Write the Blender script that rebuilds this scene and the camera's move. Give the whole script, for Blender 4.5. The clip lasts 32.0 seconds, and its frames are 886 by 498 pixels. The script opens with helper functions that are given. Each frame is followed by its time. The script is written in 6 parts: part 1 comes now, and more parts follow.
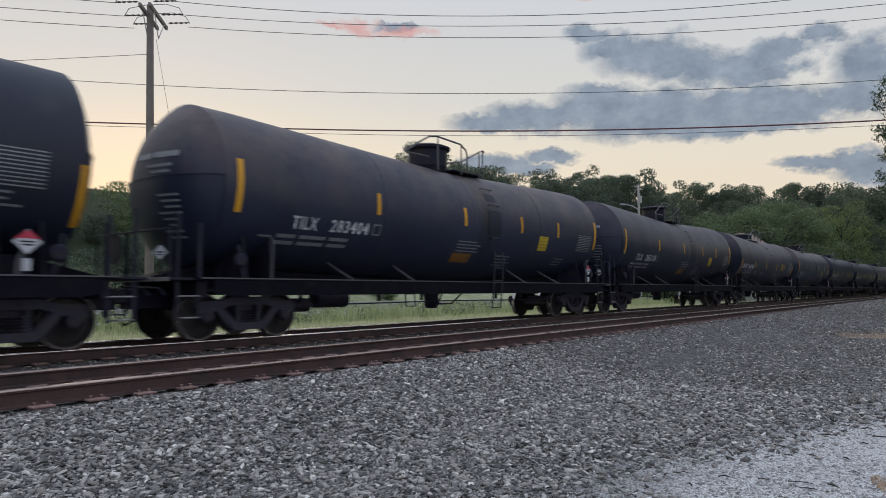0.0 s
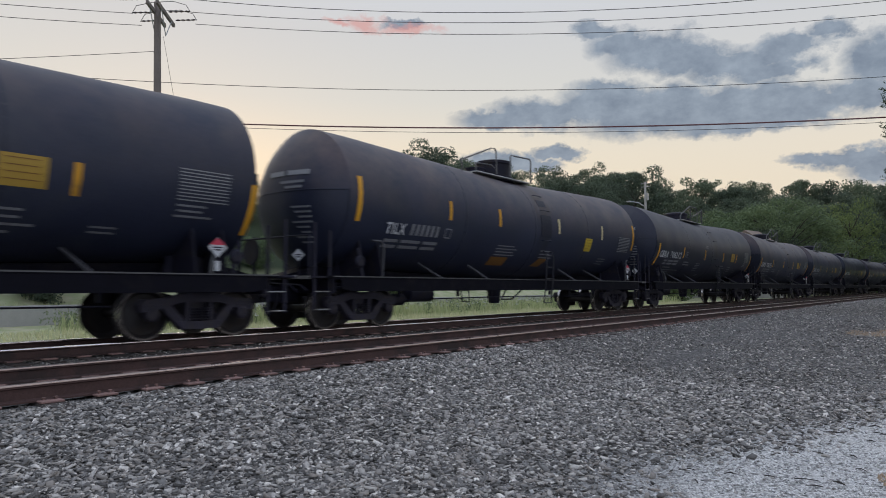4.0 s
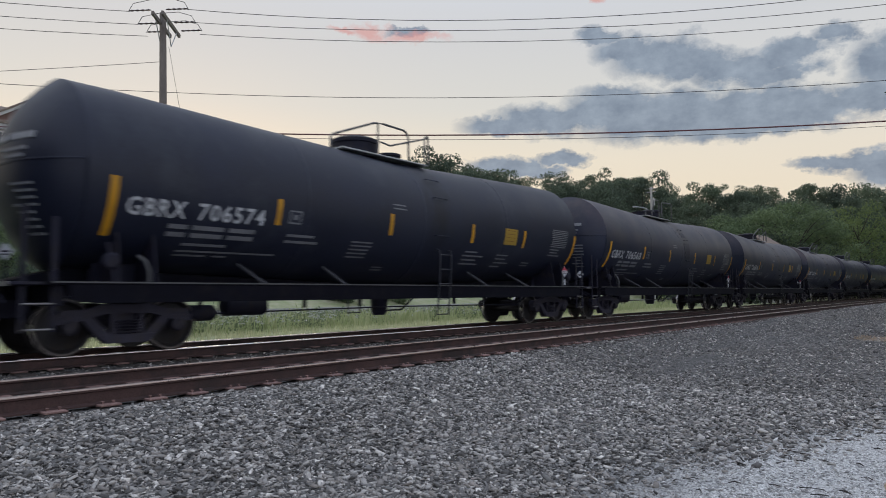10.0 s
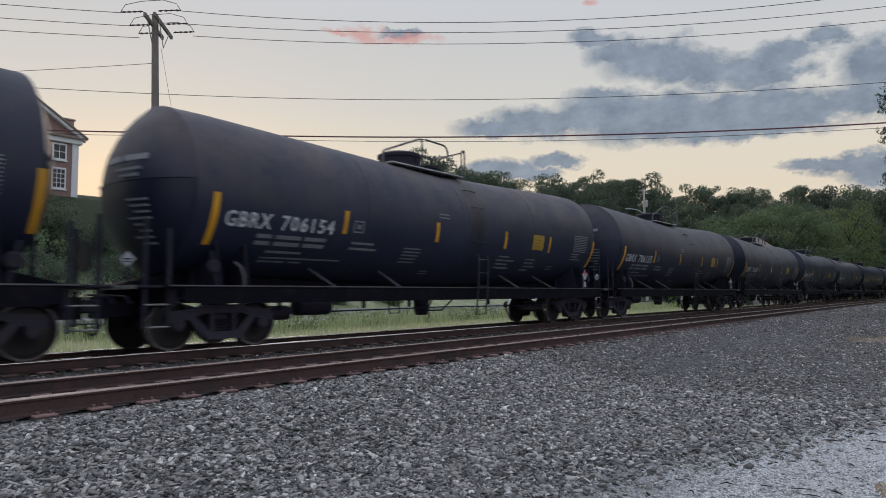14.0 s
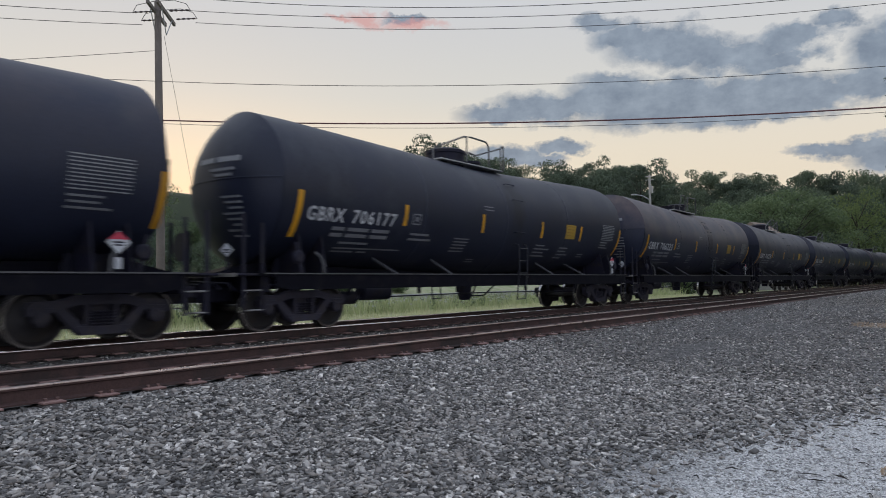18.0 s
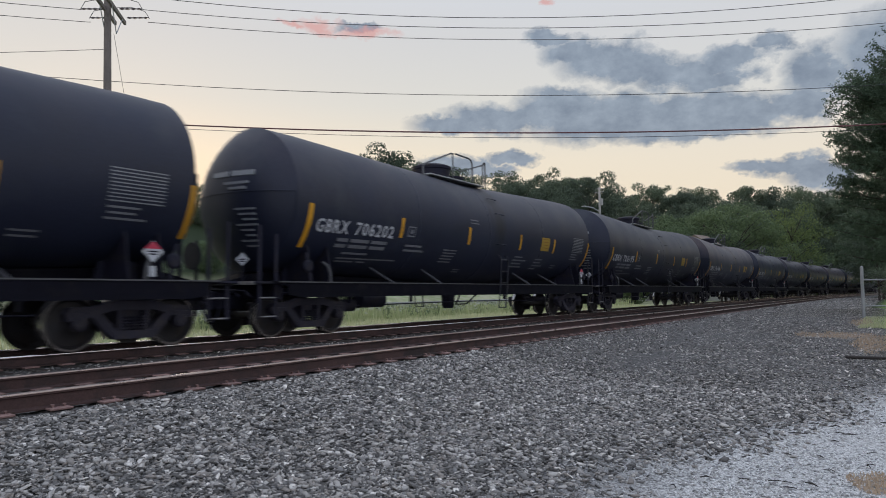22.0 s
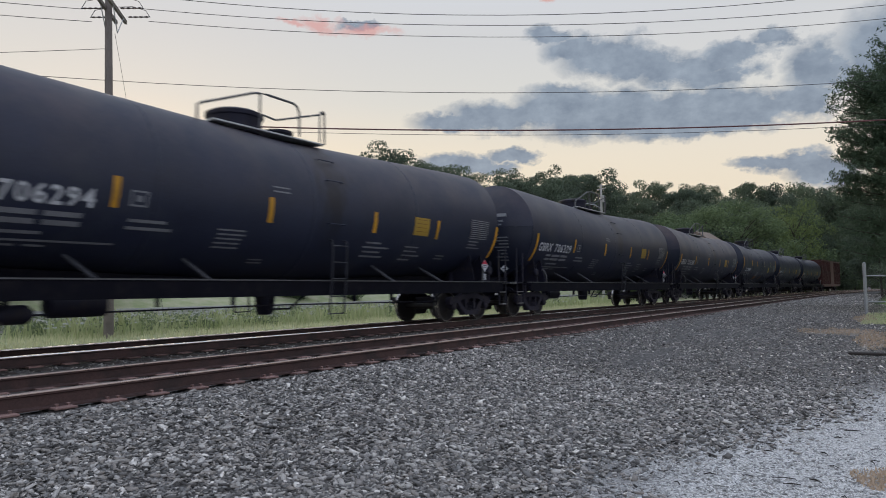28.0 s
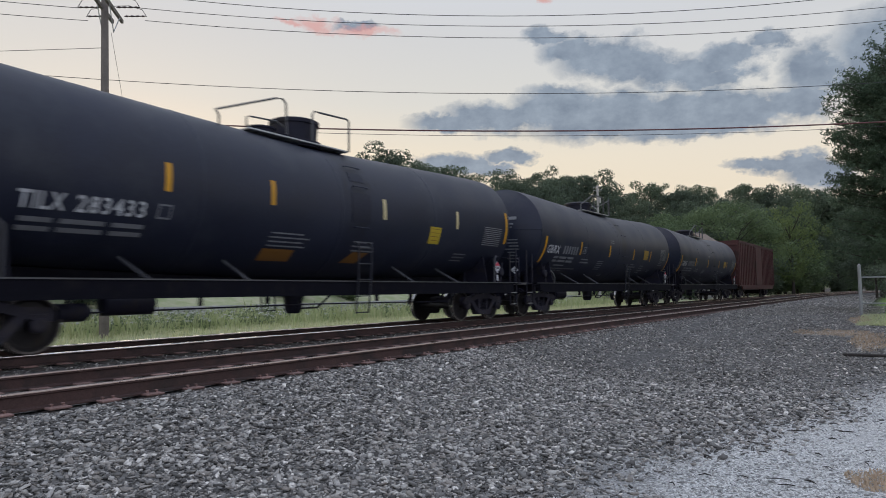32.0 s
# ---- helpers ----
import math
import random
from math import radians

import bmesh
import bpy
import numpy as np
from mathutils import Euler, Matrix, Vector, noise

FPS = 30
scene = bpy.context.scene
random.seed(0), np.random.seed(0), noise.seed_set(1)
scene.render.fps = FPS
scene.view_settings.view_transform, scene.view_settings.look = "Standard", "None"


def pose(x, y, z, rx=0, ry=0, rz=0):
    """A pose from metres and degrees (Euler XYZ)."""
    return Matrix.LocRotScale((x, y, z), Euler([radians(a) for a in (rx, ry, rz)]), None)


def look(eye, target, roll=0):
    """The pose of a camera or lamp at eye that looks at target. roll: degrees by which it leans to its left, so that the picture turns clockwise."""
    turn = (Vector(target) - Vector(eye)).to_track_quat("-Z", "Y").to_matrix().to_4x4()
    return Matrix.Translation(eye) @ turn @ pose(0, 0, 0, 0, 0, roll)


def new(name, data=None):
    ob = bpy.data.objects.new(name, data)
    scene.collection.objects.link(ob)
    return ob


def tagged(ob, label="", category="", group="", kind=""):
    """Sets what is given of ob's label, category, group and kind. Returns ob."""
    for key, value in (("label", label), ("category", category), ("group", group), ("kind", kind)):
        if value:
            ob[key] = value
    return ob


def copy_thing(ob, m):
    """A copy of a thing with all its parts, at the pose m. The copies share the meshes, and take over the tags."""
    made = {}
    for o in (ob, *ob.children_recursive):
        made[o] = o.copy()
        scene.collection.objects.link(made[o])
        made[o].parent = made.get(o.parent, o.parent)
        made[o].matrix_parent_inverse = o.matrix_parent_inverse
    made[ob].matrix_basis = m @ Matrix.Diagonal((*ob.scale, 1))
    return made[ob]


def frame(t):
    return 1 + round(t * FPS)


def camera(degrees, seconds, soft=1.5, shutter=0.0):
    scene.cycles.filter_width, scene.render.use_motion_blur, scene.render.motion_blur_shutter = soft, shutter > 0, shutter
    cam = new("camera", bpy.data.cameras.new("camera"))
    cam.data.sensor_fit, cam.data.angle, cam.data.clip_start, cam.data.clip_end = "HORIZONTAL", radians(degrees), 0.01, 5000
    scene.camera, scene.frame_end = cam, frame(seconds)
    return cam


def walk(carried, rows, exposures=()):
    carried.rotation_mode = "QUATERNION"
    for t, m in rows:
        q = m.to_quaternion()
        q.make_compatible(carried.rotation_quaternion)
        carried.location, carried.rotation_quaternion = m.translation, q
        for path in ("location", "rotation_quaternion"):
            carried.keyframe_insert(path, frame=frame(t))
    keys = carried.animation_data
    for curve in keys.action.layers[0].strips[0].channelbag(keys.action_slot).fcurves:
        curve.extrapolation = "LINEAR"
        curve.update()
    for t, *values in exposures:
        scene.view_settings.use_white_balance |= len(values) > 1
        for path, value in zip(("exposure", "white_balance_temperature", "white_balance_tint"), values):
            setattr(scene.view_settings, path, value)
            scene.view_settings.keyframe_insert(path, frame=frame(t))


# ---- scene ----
# The place: a double-track railway beside a gravel lot at dusk. x runs along the rails, y across them, z up.
cam = camera(68.57, 32.0, 0.95, 0.26)
PATH = [  # seconds, eye x y z, heading, tilt, lean in degrees
    (0.0, 0.041, -0.193, 1.484, 38.09, 3.70, -0.22), (0.5, 0.042, -0.193, 1.482, 38.18, 3.67, -0.18), (1.0, 0.043, -0.192, 1.482, 38.23, 3.63, -0.18),
    (1.5, 0.043, -0.189, 1.480, 38.25, 3.56, -0.09), (2.0, 0.042, -0.191, 1.480, 38.30, 3.50, -0.07), (2.5, 0.040, -0.193, 1.479, 38.35, 3.45, -0.03),
    (3.0, 0.036, -0.197, 1.479, 38.44, 3.44, -0.03), (3.5, 0.034, -0.197, 1.479, 38.56, 3.48, -0.03), (5.5, 0.036, -0.210, 1.479, 38.66, 3.07, -0.40),
    (6.0, 0.051, -0.210, 1.480, 38.08, 2.58, -0.10), (6.5, 0.074, -0.209, 1.479, 37.29, 2.37, 0.00), (7.0, 0.087, -0.209, 1.482, 37.11, 2.18, -0.15),
    (7.5, 0.085, -0.210, 1.484, 37.23, 2.11, -0.15), (8.0, 0.079, -0.210, 1.488, 37.58, 2.30, -0.22), (8.5, 0.076, -0.214, 1.493, 38.06, 2.69, -0.21),
    (9.0, 0.075, -0.221, 1.497, 38.60, 3.22, -0.37), (9.5, 0.072, -0.229, 1.500, 38.98, 3.72, -0.48), (10.0, 0.067, -0.235, 1.499, 39.19, 4.02, -0.46),
    (10.5, 0.064, -0.237, 1.500, 39.17, 4.26, -0.47), (11.0, 0.064, -0.238, 1.497, 39.07, 4.29, -0.37), (11.5, 0.067, -0.239, 1.499, 38.86, 4.35, -0.37),
    (12.0, 0.070, -0.240, 1.499, 38.62, 4.33, -0.35), (12.5, 0.071, -0.240, 1.500, 38.43, 4.29, -0.42), (13.0, 0.073, -0.240, 1.502, 38.37, 4.30, -0.52),
    (13.5, 0.072, -0.239, 1.501, 38.45, 4.24, -0.55), (14.0, 0.072, -0.239, 1.500, 38.62, 4.18, -0.57), (14.5, 0.072, -0.239, 1.498, 38.84, 4.04, -0.63),
    (16.5, 0.078, -0.237, 1.495, 38.99, 3.33, -0.68), (17.0, 0.081, -0.238, 1.494, 38.96, 3.29, -0.82), (17.5, 0.084, -0.235, 1.492, 38.99, 3.13, -0.78),
    (18.0, 0.088, -0.232, 1.494, 39.07, 3.04, -0.75), (18.5, 0.106, -0.222, 1.492, 39.02, 3.09, -0.86), (19.0, 0.105, -0.185, 1.492, 38.55, 3.19, -1.01),
    (19.5, 0.084, -0.124, 1.491, 37.66, 3.41, -1.31), (20.0, 0.049, -0.058, 1.491, 36.52, 3.59, -1.33), (20.5, 0.032, -0.023, 1.491, 35.49, 3.71, -1.19),
    (21.0, 0.026, -0.010, 1.491, 34.87, 3.74, -0.83), (21.5, 0.015, -0.006, 1.495, 34.68, 3.80, -0.58), (22.0, 0.006, -0.005, 1.497, 34.73, 3.80, -0.41),
    (22.5, 0.001, -0.004, 1.498, 34.87, 3.80, -0.40), (23.0, 0.002, -0.005, 1.497, 34.96, 3.73, -0.44), (23.5, 0.004, -0.004, 1.495, 34.96, 3.65, -0.51),
    (24.0, 0.003, -0.004, 1.496, 34.89, 3.60, -0.53), (24.5, 0.002, -0.004, 1.497, 34.83, 3.57, -0.54), (25.0, 0.001, -0.007, 1.500, 34.79, 3.60, -0.52),
    (25.5, 0.001, -0.008, 1.500, 34.79, 3.61, -0.55), (27.5, -0.001, 0.002, 1.498, 34.88, 3.62, -0.67), (28.0, -0.001, 0.002, 1.499, 34.87, 3.61, -0.65),
    (28.5, -0.002, 0.002, 1.498, 34.77, 3.61, -0.65), (29.0, -0.001, -0.001, 1.498, 34.61, 3.60, -0.66), (29.5, 0.002, -0.004, 1.498, 34.45, 3.60, -0.67),
    (30.0, 0.005, -0.007, 1.499, 34.34, 3.59, -0.66), (30.5, 0.006, -0.007, 1.501, 34.30, 3.58, -0.58), (31.0, 0.005, -0.007, 1.501, 34.38, 3.58, -0.55),
    (31.5, 0.002, -0.003, 1.501, 34.51, 3.64, -0.54), (32.0, 0.001, -0.001, 1.500, 34.57, 3.65, -0.52),
]


def eye_pose(x, y, z, heading, tilt, lean):
    a, b = radians(heading), radians(tilt)
    way = Vector((math.cos(a) * math.cos(b), math.sin(a) * math.cos(b), math.sin(b)))
    return look((x, y, z), Vector((x, y, z)) + way, lean)


walk(cam, [(t, eye_pose(*r)) for t, *r in PATH], [(0, 0.05), (3.5, 0.05), (6, 0.08), (7, 0.15), (8, 0.2), (9, 0.2), (10, 0.06), (11, -0.03), (12, -0.06), (14, -0.06), (17, -0.06), (18, 0.02), (19, 0.1), (21, 0.1), (25, 0.08), (32, 0.08)])

# ---- the railway's line ----
RAIL_Z = 0.571            # top of the rails
FAR_Y, SPACING = 11.79, 4.15
GAUGE = 1.435


def line_y(x):
    """The far track's centre line: almost straight, then a long bend towards the lot."""
    return FAR_Y - 0.00013 * max(x + 10, 0) ** 2 / 2 - 0.00154 * max(x - 84, 0) ** 2 / 2


def line_slope(x):
    return -0.00013 * max(x + 10, 0) - 0.00154 * max(x - 84, 0)


def on_line(x, off=0.0):
    """A point beside the far track's centre; off metres towards the lot."""
    k = line_slope(x)
    n = math.hypot(1, k)
    return x + off * k / n, line_y(x) - off / n


def ground_z(x, y):
    """Height of the ground: lot, ballast shoulder, track bed, verge, valley side."""
    d = line_y(x) - y
    pts = [(-900, 60), (-300, 34), (-120, 17), (-60, 11.5), (-42, 10), (-30, 4.6), (-22, 1.0), (-14, 0.05), (-6.5, 0.12), (-4.2, 0.1), (-2.1, 0.36), (5.5, 0.36), (7.6, 0.0), (900, 0.0)]
    for (a, za), (b, zb) in zip(pts, pts[1:]):
        if d <= b:
            u = max(0.0, (d - a) / (b - a))
            lot = 0.38 * min(1.0, max(0.0, (x - 12) / 18)) if d > 2 else 0.0
            return max(za + (zb - za) * u, lot)
    return 0.0


# ---- world, sun, exposure ----
SUN_AZ, SUN_EL = 62.0, 3.0     # the glow of the set sun, beyond the train


def sky_world():
    w = bpy.data.worlds.new("dusk_sky")
    scene.world = w
    w.use_nodes = True
    nt = w.node_tree
    nt.nodes.clear()
    N, K = nt.nodes.new, nt.links.new

    def math_(op, a, b=None, clamp=False):
        n = N("ShaderNodeMath")
        n.operation, n.use_clamp = op, clamp
        for i, v in enumerate((a, b)):
            if v is None:
                continue
            if isinstance(v, (int, float)):
                n.inputs[i].default_value = v
            else:
                K(v, n.inputs[i])
        return n.outputs[0]

    def mix_(f, a, b):
        n = N("ShaderNodeMix")
        n.data_type = "RGBA"
        for i, v in ((0, f), (6, a), (7, b)):
            if isinstance(v, (int, float)):
                n.inputs[i].default_value = v
            elif isinstance(v, tuple):
                n.inputs[i].default_value = (*v, 1)
            else:
                K(v, n.inputs[i])
        return n.outputs[2]

    tc = N("ShaderNodeTexCoord")
    sep = N("ShaderNodeSeparateXYZ")
    K(tc.outputs["Generated"], sep.inputs[0])
    el = math_("MULTIPLY", math_("ARCSINE", sep.outputs[2]), 180 / math.pi)
    az = math_("MULTIPLY", math_("ARCTAN2", sep.outputs[1], sep.outputs[0]), 180 / math.pi)
    nishita = N("ShaderNodeTexSky")
    nishita.sky_type, nishita.sun_disc = "NISHITA", False
    nishita.sun_elevation, nishita.sun_rotation = radians(SUN_EL), radians(90 - SUN_AZ)
    nishita.air_density, nishita.dust_density = 1.2, 2.0
    ramp = N("ShaderNodeValToRGB")
    K(math_("DIVIDE", el, 60, True), ramp.inputs[0])
    cr = ramp.color_ramp
    stops = [(0.0, (0.67, 0.52, 0.38)), (0.10, (0.775, 0.655, 0.485)), (0.19, (0.74, 0.66, 0.535)), (0.27, (0.62, 0.61, 0.575)), (0.36, (0.57, 0.575, 0.585)), (0.5, (0.58, 0.62, 0.70)), (1.0, (0.66, 0.745, 0.93))]
    cr.elements[0].position, cr.elements[0].color = stops[0][0], (*stops[0][1], 1)
    cr.elements[1].position, cr.elements[1].color = stops[-1][0], (*stops[-1][1], 1)
    for p, c in stops[1:-1]:
        e = cr.elements.new(p)
        e.color = (*c, 1)
    # warmer and brighter round the set sun, cooler away from it
    da = math_("ABSOLUTE", math_("SUBTRACT", az, SUN_AZ))
    da = math_("MINIMUM", da, math_("SUBTRACT", 360, da))
    away = math_("POWER", math_("DIVIDE", da, 180, True), 2.0)
    base = mix_(away, ramp.outputs[0], (0.53, 0.61, 0.8))
    nis = N("ShaderNodeMix")
    nis.data_type, nis.blend_type = "RGBA", "ADD"
    nis.inputs[0].default_value = 0.014
    K(base, nis.inputs[6])
    K(nishita.outputs[0], nis.inputs[7])
    colour = nis.outputs[2]
    # clouds: ragged banks in heading and height, torn by noise
    noise_v = N("ShaderNodeTexNoise")
    noise_v.inputs["Scale"].default_value, noise_v.inputs["Detail"].default_value, noise_v.inputs["Roughness"].default_value = 21, 8, 0.64
    stretch = N("ShaderNodeMapping")
    stretch.inputs["Scale"].default_value = (1, 1, 1.5)
    K(tc.outputs["Generated"], stretch.inputs[0])
    K(stretch.outputs[0], noise_v.inputs["Vector"])
    tear = math_("SUBTRACT", noise_v.outputs[0], 0.5)
    nsep = N("ShaderNodeSeparateColor")
    K(noise_v.outputs["Color"], nsep.inputs[0])
    az2 = math_("ADD", az, math_("MULTIPLY", math_("SUBTRACT", nsep.outputs[0], 0.5), 5.0))
    el2 = math_("ADD", el, math_("MULTIPLY", math_("SUBTRACT", nsep.outputs[1], 0.5), 3.0))

    def bank(blobs, soft, tearing, fill=1.0):
        best = None
        for a, e, ra, re in blobs:
            u = math_("DIVIDE", math_("SUBTRACT", az2, a), ra)
            v = math_("DIVIDE", math_("SUBTRACT", el2, e), re)
            d = math_("SUBTRACT", fill, math_("SQRT", math_("ADD", math_("MULTIPLY", u, u), math_("MULTIPLY", v, v))))
            best = d if best is None else math_("MAXIMUM", best, d)
        return math_("DIVIDE", math_("ADD", best, math_("MULTIPLY", tear, tearing)), soft, True)

    dark = bank([(25.4, 21.4, 1.8, 0.7), (22.8, 20.2, 3.0, 1.1), (20.0, 19.3, 4.2, 1.5), (17.3, 18.5, 4.0, 1.3), (14.4, 17.6, 3.7, 1.2), (11.5, 16.7, 2.8, 0.9),
                 (10.3, 18.3, 2.8, 0.9), (7.0, 19.1, 1.9, 0.8), (4.3, 16.6, 2.3, 2.0), (-1, 17.0, 4, 3),
                 (33.2, 14.6, 4.2, 0.8), (29.4, 15.0, 5.2, 1.3), (24.2, 15.3, 4.8, 1.9), (20.0, 14.6, 7.5, 2.0), (14.0, 14.3, 6.4, 1.9), (8.5, 14.0, 4.6, 1.5), (5.4, 14.2, 2.8, 1.4), (24.4, 16.6, 2.0, 0.9), (13.5, 13.0, 5.5, 0.9),
                 (33.5, 11.2, 3.6, 0.9), (28.6, 11.6, 2.5, 0.6), (31.0, 10.6, 2.6, 0.5), (8.8, 9.8, 2.4, 0.45), (6.0, 9.6, 3.2, 0.75), (4.2, 8.8, 2.8, 1.1), (-9, 13.0, 8, 6), (41.9, 22.5, 2.0, 0.3)], 0.6, 0.95, 1.3)
    pink = bank([(45.7, 22.4, 2.4, 0.7), (41.5, 22.1, 4.2, 0.5), (47.900000000000006, 22.2, 1.6, 0.35), (25.6, 24.1, 0.9, 0.4), (58, 27.5, 4, 0.8)], 0.7, 1.0)
    body = N("ShaderNodeTexNoise")
    body.inputs["Scale"].default_value, body.inputs["Detail"].default_value, body.inputs["Roughness"].default_value = 30, 6, 0.6
    K(stretch.outputs[0], body.inputs["Vector"])
    grey = mix_(math_("MULTIPLY", math_("SUBTRACT", body.outputs[0], 0.3), 2.2, True), (0.165, 0.213, 0.287), (0.29, 0.35, 0.43))
    colour = mix_(math_("MULTIPLY", dark, 0.93), colour, grey)
    colour = mix_(math_("MULTIPLY", pink, 0.72), colour, (0.62, 0.30, 0.28))
    bg = N("ShaderNodeBackground")
    bg.inputs["Strength"].default_value = SKY_STRENGTH
    K(colour, bg.inputs["Color"])
    out = N("ShaderNodeOutputWorld")
    K(bg.outputs[0], out.inputs[0])


SKY_STRENGTH = 1.04
sky_world()
sun = new("sun", bpy.data.lights.new("sun", "SUN"))
sun.data.energy, sun.data.angle, sun.data.color = 0.5, radians(25), (1.0, 0.86, 0.72)
sun.matrix_world = look((0, 0, 0), (-math.cos(radians(SUN_AZ)), -math.sin(radians(SUN_AZ)), -math.tan(radians(14))))
scene.view_settings.exposure = 0.0


# ---- materials ----
def mat(name, base, rough=0.6, metal=0.0, vary=0.25, scale=6.0, fine=60.0, bump=0.15, dirt=None, dirt_amount=0.4, random_=0.0, spec=0.5, wear=None):
    """A surface with grain at two scales, relief and, where given, dirt or worn patches."""
    m = bpy.data.materials.new(name)
    m.use_nodes = True
    nt = m.node_tree
    N, K = nt.nodes.new, nt.links.new
    b = nt.nodes["Principled BSDF"]
    b.inputs["Metallic"].default_value, b.inputs["Specular IOR Level"].default_value = metal, spec
    tc = N("ShaderNodeTexCoord")
    big, small = N("ShaderNodeTexNoise"), N("ShaderNodeTexNoise")
    for n, s, d in ((big, scale, 5), (small, fine, 4)):
        n.inputs["Scale"].default_value, n.inputs["Detail"].default_value = s, d
        K(tc.outputs["Object"], n.inputs["Vector"])
    add = N("ShaderNodeMath")
    add.operation = "ADD"
    K(big.outputs[0], add.inputs[0])
    K(small.outputs[0], add.inputs[1])
    rng = N("ShaderNodeMapRange")
    rng.inputs["From Min"].default_value, rng.inputs["From Max"].default_value = 0.6, 1.4
    rng.inputs["To Min"].default_value, rng.inputs["To Max"].default_value = 1 - vary, 1 + vary
    K(add.outputs[0], rng.inputs["Value"])
    value = rng.outputs[0]
    if random_:
        info = N("ShaderNodeObjectInfo")
        r2 = N("ShaderNodeMapRange")
        r2.inputs["To Min"].default_value, r2.inputs["To Max"].default_value = 1 - random_, 1 + random_
        K(info.outputs["Random"], r2.inputs["Value"])
        mul = N("ShaderNodeMath")
        mul.operation = "MULTIPLY"
        K(value, mul.inputs[0])
        K(r2.outputs[0], mul.inputs[1])
        value = mul.outputs[0]
    tint = N("ShaderNodeVectorMath")
    tint.operation = "SCALE"
    tint.inputs[0].default_value = base
    K(value, tint.inputs["Scale"])
    colour = tint.outputs[0]
    if dirt:
        spots = N("ShaderNodeTexNoise")
        spots.inputs["Scale"].default_value, spots.inputs["Detail"].default_value, spots.inputs["Roughness"].default_value = scale * 0.6, 8, 0.65
        K(tc.outputs["Object"], spots.inputs["Vector"])
        cut = N("ShaderNodeMapRange")
        cut.inputs["From Min"].default_value, cut.inputs["From Max"].default_value = 0.62 - 0.3 * dirt_amount, 0.72 - 0.2 * dirt_amount
        K(spots.outputs[0], cut.inputs["Value"])
        mx = N("ShaderNodeMix")
        mx.data_type = "RGBA"
        mx.inputs[7].default_value = (*dirt, 1)
        K(cut.outputs[0], mx.inputs[0])
        K(colour, mx.inputs[6])
        colour = mx.outputs[2]
    K(colour, b.inputs["Base Color"])
    rr = N("ShaderNodeMapRange")
    rr.inputs["To Min"].default_value, rr.inputs["To Max"].default_value = max(0.02, rough - 0.12), min(1, rough + 0.12)
    K(big.outputs[0], rr.inputs["Value"])
    K(rr.outputs[0], b.inputs["Roughness"])
    if bump:
        bp = N("ShaderNodeBump")
        bp.inputs["Strength"].default_value, bp.inputs["Distance"].default_value = bump, 0.01
        K(add.outputs[0], bp.inputs["Height"])
        K(bp.outputs[0], b.inputs["Normal"])
    return m


